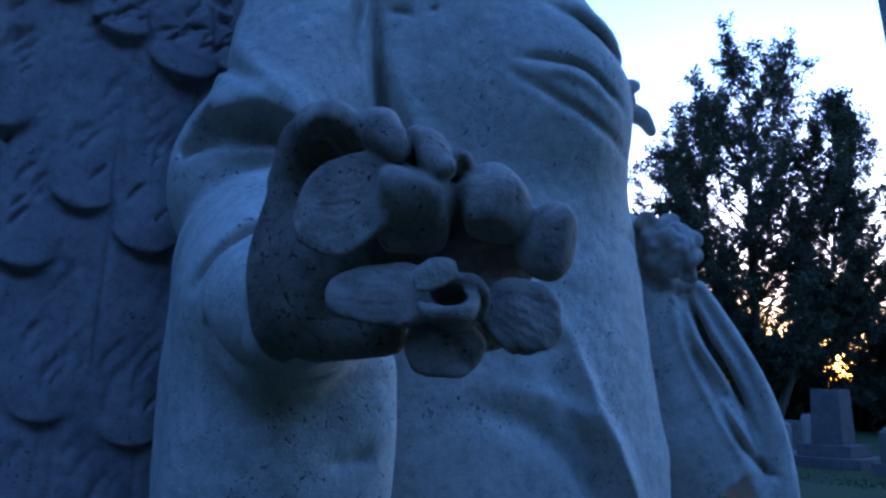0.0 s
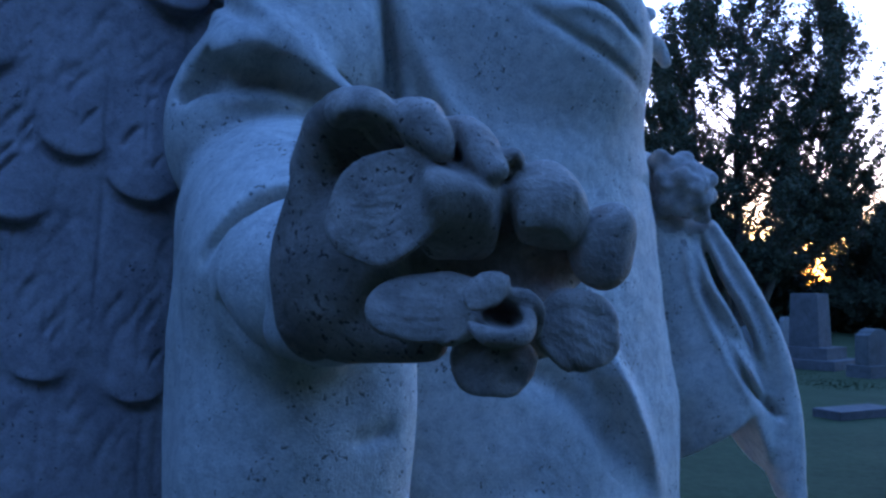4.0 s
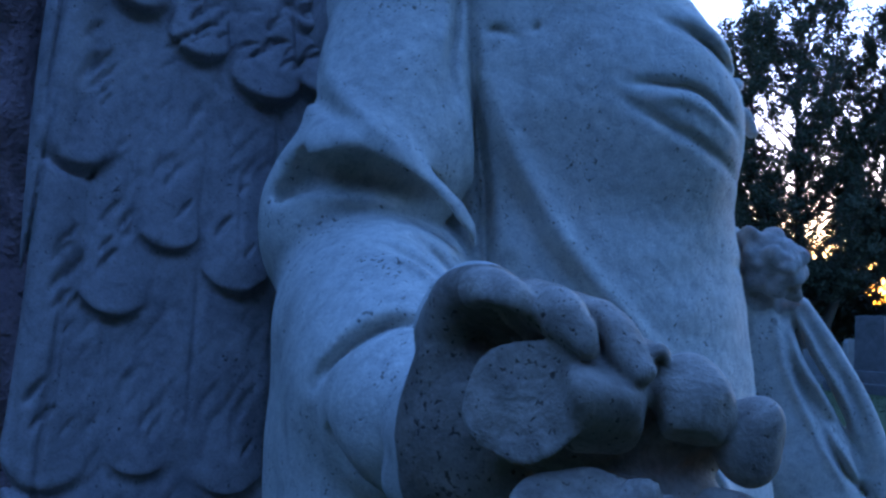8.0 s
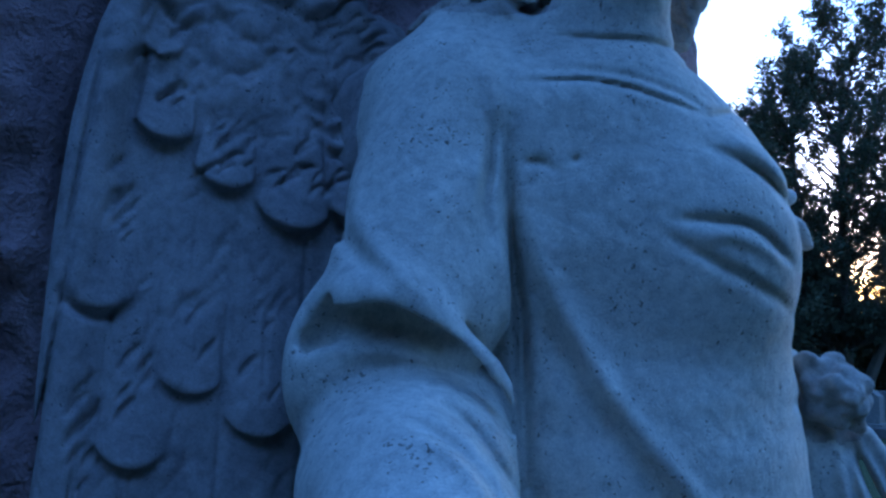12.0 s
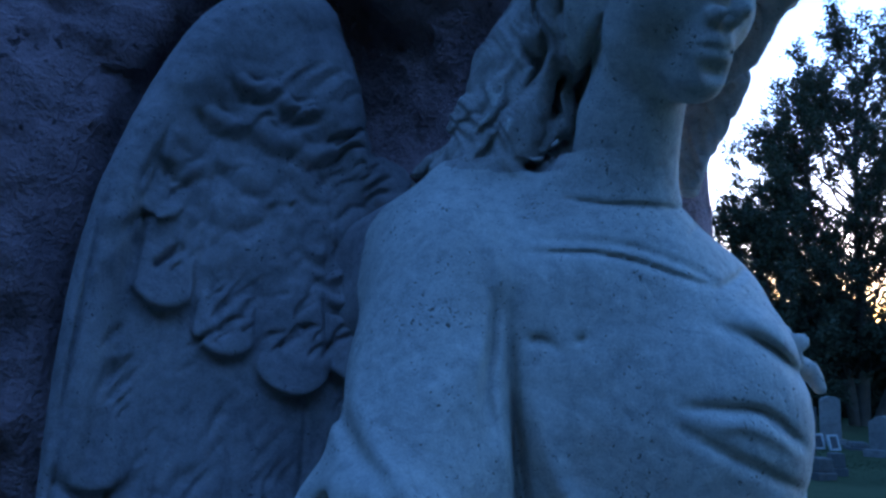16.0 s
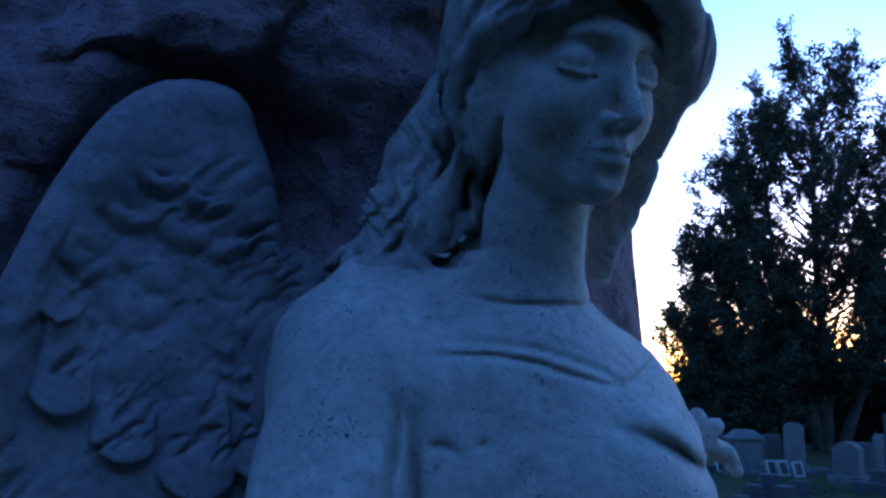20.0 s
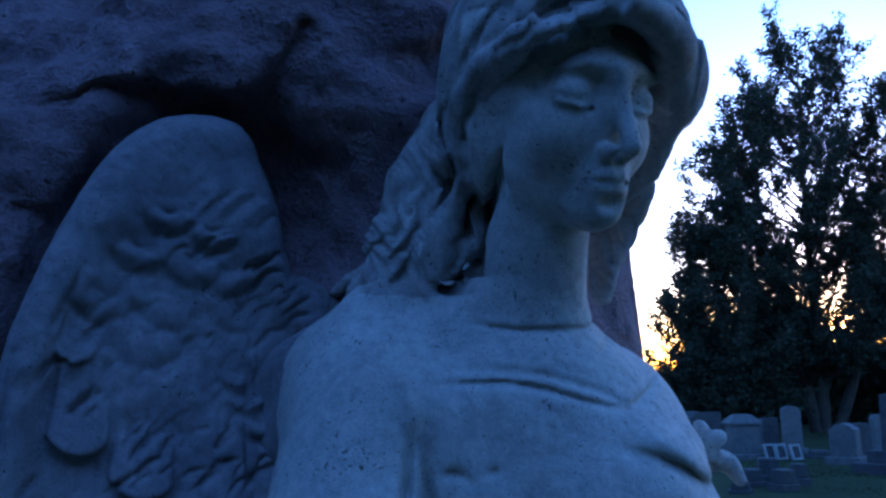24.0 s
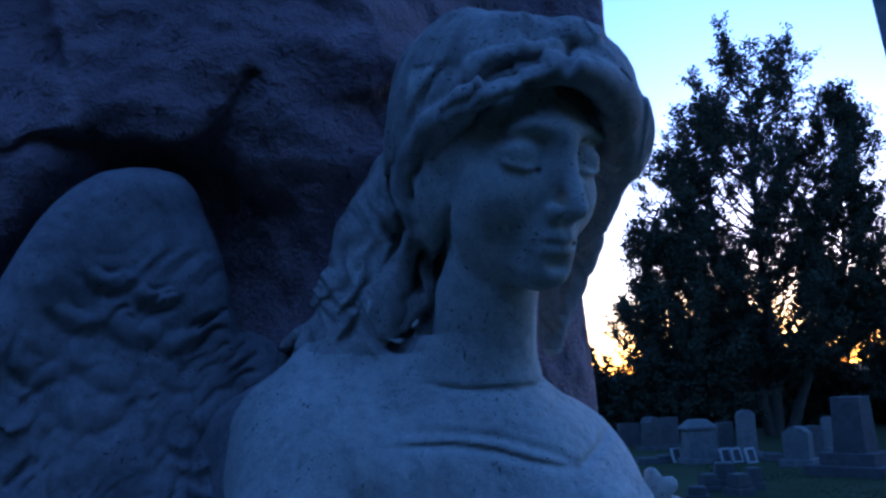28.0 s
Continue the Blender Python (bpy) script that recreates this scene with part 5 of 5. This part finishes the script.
def monument(name, x, y, steps, label, mat, turn=0.0):
    """A stepped monument: blocks one on the other, each (width, depth, height, taper)."""
    thing = tagged(new(name), label, "monument", "gravestones on the lawn")
    z = -0.05
    for piece, w, d, h, taper in steps:
        bm = bmesh.new()
        block(bm, 0, 0, z, w, d, h, 0.015, taper)
        part(piece, bm, mat, thing)
        z += h
    thing.matrix_world = pose(x, y, 0, 0, 0, turn)
    return thing


def polar(azimuth, dist):
    return dist * math.sin(radians(azimuth)), dist * math.cos(radians(azimuth))


monument("tall_monument", *polar(24.25, 18.0), (("lower_base", 1.5, 1.15, 0.22, 1.0), ("upper_base", 1.05, 0.8, 0.22, 1.0), ("shaft", 0.62, 0.5, 1.02, 0.88)), "tall grey tapering shaft monument on two bases", dark_stone, -52)
monument("hipped_monument", *polar(15.3, 20.5), (("base", 0.9, 0.7, 0.16, 1.0), ("die", 0.66, 0.5, 0.62, 0.94), ("cap", 0.74, 0.56, 0.06, 1.0), ("roof", 0.72, 0.54, 0.16, 0.5)), "pale stone monument with a hipped cap", white_stone, 8)
slab_stone("gravestone", *polar(18.2, 21.5), 0.42, 0.95, 0.18, white_stone, "pale round-topped upright gravestone", "round", 0.12, 10)
slab_stone("gravestone", *polar(16.9, 22.0), 0.4, 0.68, 0.18, grave_stone, "grey square gravestone behind the others", "flat", 0.1, 10)
slab_stone("gravestone", *polar(21.1, 19.5), 0.52, 0.66, 0.34, white_stone, "broad round-shouldered gravestone on a base", "shoulder", 0.13, -38)
slab_stone("gravestone", *polar(12.4, 24.0), 0.42, 0.78, 0.36, grave_stone, "squat grey rounded gravestone in the grass", "shoulder", 0.1, 36)
slab_stone("gravestone", *polar(13.5, 24.6), 0.52, 0.72, 0.2, grave_stone, "plain grey square-topped gravestone", "flat", 0.1, 6)
slab_stone("gravestone", *polar(11.0, 25.5), 0.6, 0.55, 0.2, dark_stone, "low dark square gravestone by the hedge", "flat", 0.1, 6)
slab_stone("gravestone", *polar(22.0, 21.0), 0.4, 0.6, 0.18, grave_stone, "small grey peaked gravestone", "peak", 0.1, 20)
slab_stone("gravestone", *polar(22.9, 22.5), 0.3, 0.7, 0.16, white_stone, "narrow pale peaked gravestone", "peak", 0.1, 20)
slab_stone("gravestone", *polar(27.7, 16.5), 0.6, 0.62, 0.26, grave_stone, "grey rounded gravestone on a broad base", "shoulder", 0.2, 26)
slab_stone("gravestone", *polar(26.6, 11.2), 0.95, 0.12, 0.4, dark_stone, "low dark flat slab in the grass", "flat", 0.0, 24)


def frame_marker(az, dist, turn):
    """A small leaning marker: a pale rim round a dark panel."""
    thing = tagged(new("grave_marker"), "small leaning grave marker with a pale rim", "marker", "small leaning markers")
    w, h, d, rim = 0.27, 0.34, 0.06, 0.045
    for name, x, z, sx, sz in (("rim_side", -w / 2 + rim / 2, 0, rim, h), ("rim_side", w / 2 - rim / 2, 0, rim, h), ("rim_top", 0, h - rim, w - 2 * rim, rim), ("rim_bottom", 0, 0, w - 2 * rim, rim)):
        bm = bmesh.new()
        block(bm, x, 0, z, sx, d, sz, 0.008)
        part(name, bm, pale_paint, thing)
    bm = bmesh.new()
    block(bm, 0, 0.008, rim, w - 2 * rim, d * 0.5, h - 2 * rim, 0)
    part("panel", bm, dark_stone, thing)
    thing.matrix_world = pose(*polar(az, dist), -0.01, -16, 0, turn)


for az, dist, turn in ((13.95, 20.6, 24), (16.9, 20.2, 22), (17.55, 20.2, 20), (18.4, 20.1, 24)):
    frame_marker(az, dist, turn)


def low_stone(az, dist, w, d, h, turn, mat, label):
    """A worn low stone block on a wider foot."""
    thing = tagged(new("low_gravestone"), label, "gravestone", "low worn stones")
    bm = bmesh.new()
    block(bm, 0, 0, -0.05, w * 1.2, d * 1.3, h * 0.35 + 0.05, 0.02)
    part("foot", bm, mat, thing)
    bm = bmesh.new()
    block(bm, 0, 0, h * 0.35, w, d, h * 0.65, 0.025, 0.88)
    part("head", bm, mat, thing)
    thing.matrix_world = pose(*polar(az, dist), 0, 3, 2, turn)


for az, dist, w, d, h, turn in ((15.6, 15.6, 0.3, 0.22, 0.3, 15), (16.6, 16.2, 0.36, 0.24, 0.42, -8), (17.4, 15.2, 0.34, 0.26, 0.34, 30), (18.3, 15.9, 0.26, 0.2, 0.36, 10), (14.9, 14.8, 0.3, 0.2, 0.2, -20), (12.0, 20.5, 0.5, 0.3, 0.14, 5), (13.2, 20.8, 0.5, 0.3, 0.16, 12), (19.6, 20.6, 0.4, 0.3, 0.16, 0)):
    low_stone(az, dist, w, d, h, turn, grave_stone, "low worn grey stone half sunk in grass")

# a tall shaft close by, that leans a little
shaft = tagged(new("leaning_shaft"), "tall pale grey stone shaft leaning slightly", "monument")
bm = bmesh.new()
block(bm, 0, 0, -0.1, 1.1, 1.0, 0.45, 0.03)
part("foot", bm, pale_granite, shaft)
bm = bmesh.new()
block(bm, 0, 0, 0.3, 0.66, 0.64, 6.4, 0.03, 1.0)
part("column", bm, pale_granite, shaft)
shaft.matrix_world = pose(*polar(34.1, 7.2), 0, 0, -4.6, -32)


# ---- trees ----
def leaf_cloud(rng, centres, per, size, spread):
    """Many small leaves round the given places, as one set of quads."""
    n = len(centres) * per
    c = np.repeat(centres, per, 0) + rng.normal(0, 1, (n, 3)) * np.array(spread)
    a = rng.normal(0, 1, (n, 3))
    a /= np.linalg.norm(a, axis=1)[:, None]
    b = np.cross(a, rng.normal(0, 1, (n, 3)))
    b /= np.linalg.norm(b, axis=1)[:, None]
    s = size * rng.uniform(0.6, 1.4, (n, 1))
    v = np.stack([c - a * s, c + b * s * 0.45, c + a * s, c - b * s * 0.45], 1).reshape(-1, 3)
    return v, np.arange(n * 4).reshape(-1, 4)


def rods(branches):
    """Tapered six-sided rods, each (from, to, radius, end radius)."""
    verts, faces = [], []
    for a, b, r0, r1 in branches:
        a, b = np.array(a), np.array(b)
        d = (b - a) / (np.linalg.norm(b - a) + 1e-9)
        u = np.cross(d, (0.3, 0.9, 0.1))
        u /= np.linalg.norm(u)
        w = np.cross(d, u)
        base = len(verts)
        for p, r in ((a, r0), (b, r1)):
            for i in range(6):
                t = math.tau * i / 6
                verts.append(p + (u * math.cos(t) + w * math.sin(t)) * r)
        for i in range(6):
            j = (i + 1) % 6
            faces.append((base + i, base + j, base + 6 + j, base + 6 + i))
    return np.array(verts), np.array(faces)


def tree(azimuth, dist, lobes, seed, label, leaf=0.064, per=12, density=1.0):
    """A tree of one or more leaders: each lobe is (offset across, offset in depth, its limbs, its profile as heights and half-widths)."""
    rng = np.random.RandomState(seed)
    thing = tagged(new("tree"), label, "tree", "trees behind the graves")
    across = np.array((math.cos(radians(azimuth)), -math.sin(radians(azimuth)), 0))
    depth = np.array((math.sin(radians(azimuth)), math.cos(radians(azimuth)), 0))
    branches, clusters = [], []
    for off, deep, limbs, profile in lobes:
        heights, widths = np.array(profile).T
        top = heights[-1]
        r0 = 0.018 * top
        axis = across * off + depth * deep
        stem = spline([axis * 0.12 + np.array((0, 0, -0.2)), axis * 0.45 + np.array((0.05, 0.0, top * 0.22)), axis * 0.9 + np.array((0, 0, top * 0.5)), axis + np.array((rng.normal(0, 0.15), 0, top * 0.97))], 16)
        for i in range(15):
            branches.append((stem[i], stem[i + 1], r0 * (1 - i / 15.5), r0 * (1 - (i + 1) / 15.5)))
        chance = widths + 0.5
        for _ in range(limbs):
            z = np.interp(rng.rand(), np.cumsum(chance) / chance.sum(), heights)
            b = rng.uniform(0, math.tau)
            way = across * math.cos(b) + depth * math.sin(b)
            lump = 1 + 0.22 * math.sin(b * 3 + z * 1.7 + seed) + rng.normal(0, 0.08)
            reach = np.interp(z, heights, widths) * lump * (0.45 + 0.55 * math.sqrt(rng.rand()))
            z0 = max(0.12 * top, z - reach * 0.95 - 0.5)
            at = np.array([np.interp(z0, stem[:, 2], stem[:, k]) for k in range(3)])
            end = np.array((axis[0], axis[1], z)) + way * reach
            limb = spline([at, at + (end - at) * np.array((0.6, 0.6, 0.4)) + rng.normal(0, 0.1, 3), end], 8)
            for i in range(7):
                q = r0 * 0.2
                branches.append((limb[i], limb[i + 1], q * (1.05 - i / 7), q * (1.05 - (i + 1) / 7)))
            for i in range(3, 8):
                for _ in range(int(3 * density + rng.rand())):
                    d = (limb[min(i, 6) + 1] - limb[min(i, 6)])
                    d = d / (np.linalg.norm(d) + 1e-6) + rng.normal(0, 0.6, 3) + np.array((0, 0, 0.45))
                    d /= np.linalg.norm(d)
                    long = rng.uniform(0.3, 0.75)
                    tip = limb[i] + d * long
                    branches.append((limb[i], tip, 0.012, 0.004))
                    for k in (0.45, 0.75, 1.0):
                        clusters.append(limb[i] + d * long * k)
    v, f = rods(branches)
    trunk_ob = new("trunk", mesh_of("trunk", v, f, bark))
    v, f = leaf_cloud(rng, np.array(clusters), per, leaf, (0.09, 0.09, 0.075))
    crown = new("crown", mesh_of("crown", v, f, foliage, smooth=False))
    trunk_ob.parent = crown.parent = thing
    thing.matrix_world = pose(*polar(azimuth, dist), 0)
    return thing


tree(20.0, 28.0, (
    (0.1, 0.0, 125, ((2.3, 2.2), (3.6, 2.9), (5.2, 3.2), (6.8, 3.1), (8.3, 2.9), (10.0, 2.4), (11.4, 2.0), (12.4, 1.5), (12.9, 0.4))),
    (2.7, 0.3, 85, ((3.4, 1.0), (4.6, 1.5), (6.0, 1.7), (7.7, 1.5), (9.4, 0.95), (10.3, 0.15))),
    (-1.2, -0.6, 55, ((3.0, 1.8), (5.0, 2.2), (7.0, 2.2), (8.6, 1.8), (10.0, 1.2), (10.8, 0.3)))), 11, "tall many-stemmed tree dark against the evening sky")
tree(14.6, 26.5, ((0.2, 0.0, 70, ((1.0, 1.5), (2.5, 1.95), (4.0, 1.9), (5.4, 1.5), (6.5, 0.9), (7.0, 0.15))), (-1.0, 0.4, 30, ((1.0, 1.0), (2.5, 1.2), (4.0, 1.0), (5.0, 0.3)))), 13, "lower dense tree standing before the tall one", density=1.05)
tree(28.6, 31.0, ((0.0, 0.0, 75, ((1.0, 1.6), (2.0, 2.0), (2.8, 1.6), (3.4, 0.9), (3.9, 0.2))),), 12, "broad low tree at the end of the shrubs", density=1.2)


def hedge(az0, az1, dist, height, seed, label):
    """A dense belt of shrubs and undergrowth."""
    rng = np.random.RandomState(seed)
    n = int((az1 - az0) * 16)
    centres = []
    for _ in range(n):
        a, d = rng.uniform(az0, az1), dist + rng.uniform(-1.2, 1.2)
        x, y = polar(a, d)
        top = height * (0.7 + 0.3 * math.sin(a * 0.9 + seed) + rng.uniform(-0.15, 0.15))
        for z in np.arange(0.1, max(top, 0.3), 0.45):
            centres.append((x, y, z))
    v, f = leaf_cloud(rng, np.array(centres), 26, 0.17, (0.35, 0.35, 0.25))
    ob = new("hedgerow", mesh_of("hedgerow", v, f, hedge_green, smooth=False))
    return tagged(ob, label, "hedge", kind="stuff")


hedge(2, 46, 33, 2.7, 1, "dark belt of shrubs along the cemetery edge")
hedge(-60, 2, 40, 4.5, 2, "dark belt of shrubs along the cemetery edge")


def blocker_woods(az0, az1, dist, height, seed):
    """An unseen belt of trees, added outside the view to block low skylight."""
    rng = np.random.RandomState(seed)
    centres = []
    for _ in range(int((az1 - az0) * 7)):
        a, d = rng.uniform(az0, az1), dist + rng.uniform(-3, 3)
        x, y = polar(a, d)
        top = height * (0.75 + 0.25 * math.sin(a * 0.31 + seed) + rng.uniform(-0.2, 0.1))
        for z in np.arange(0.3, top, 0.9):
            centres.append((x, y, z))
    v, f = leaf_cloud(rng, np.array(centres), 14, 0.42, (0.7, 0.7, 0.5))
    ob = new("blocker_woods", mesh_of("blocker_woods", v, f, hedge_green, smooth=False))
    return tagged(ob, "unseen belt of trees added to block low skylight", "woods", kind="stuff")



def grass(seed):
    """Uneven tufts of grass on the lawn between the graves."""
    rng = np.random.RandomState(seed)
    n = 42000
    a, d = np.radians(rng.uniform(6, 40, n)), 2.8 + 23 * rng.rand(n) ** 0.9
    root = np.stack([d * np.sin(a), d * np.cos(a), np.full(n, -0.03)], 1)
    tall = rng.uniform(0.012, 0.03, (n, 1)) * (1 + 0.5 * lattice_noise(root, 0.9, 3))[:, None]
    lean = rng.normal(0, 0.4, (n, 3)) * np.array((1, 1, 0)) + np.array((0, 0, 1))
    side = np.stack([np.cos(a), -np.sin(a), 0 * a], 1) * rng.uniform(0.0012, 0.0022, (n, 1)) * d[:, None]
    v = np.stack([root - side, root + side, root + lean * tall], 1).reshape(-1, 3)
    ob = new("lawn_grass", mesh_of("lawn_grass", v, np.arange(n * 3).reshape(-1, 3), blade_green, smooth=False))
    return tagged(ob, "short uneven grass blades on the dusky lawn", "grass", kind="stuff")


grass(6)
# added out of view, so that the statue is lit mostly from above
blocker_woods(105, 325, 17, 12, 4)
blocker_woods(72, 105, 30, 6, 5)
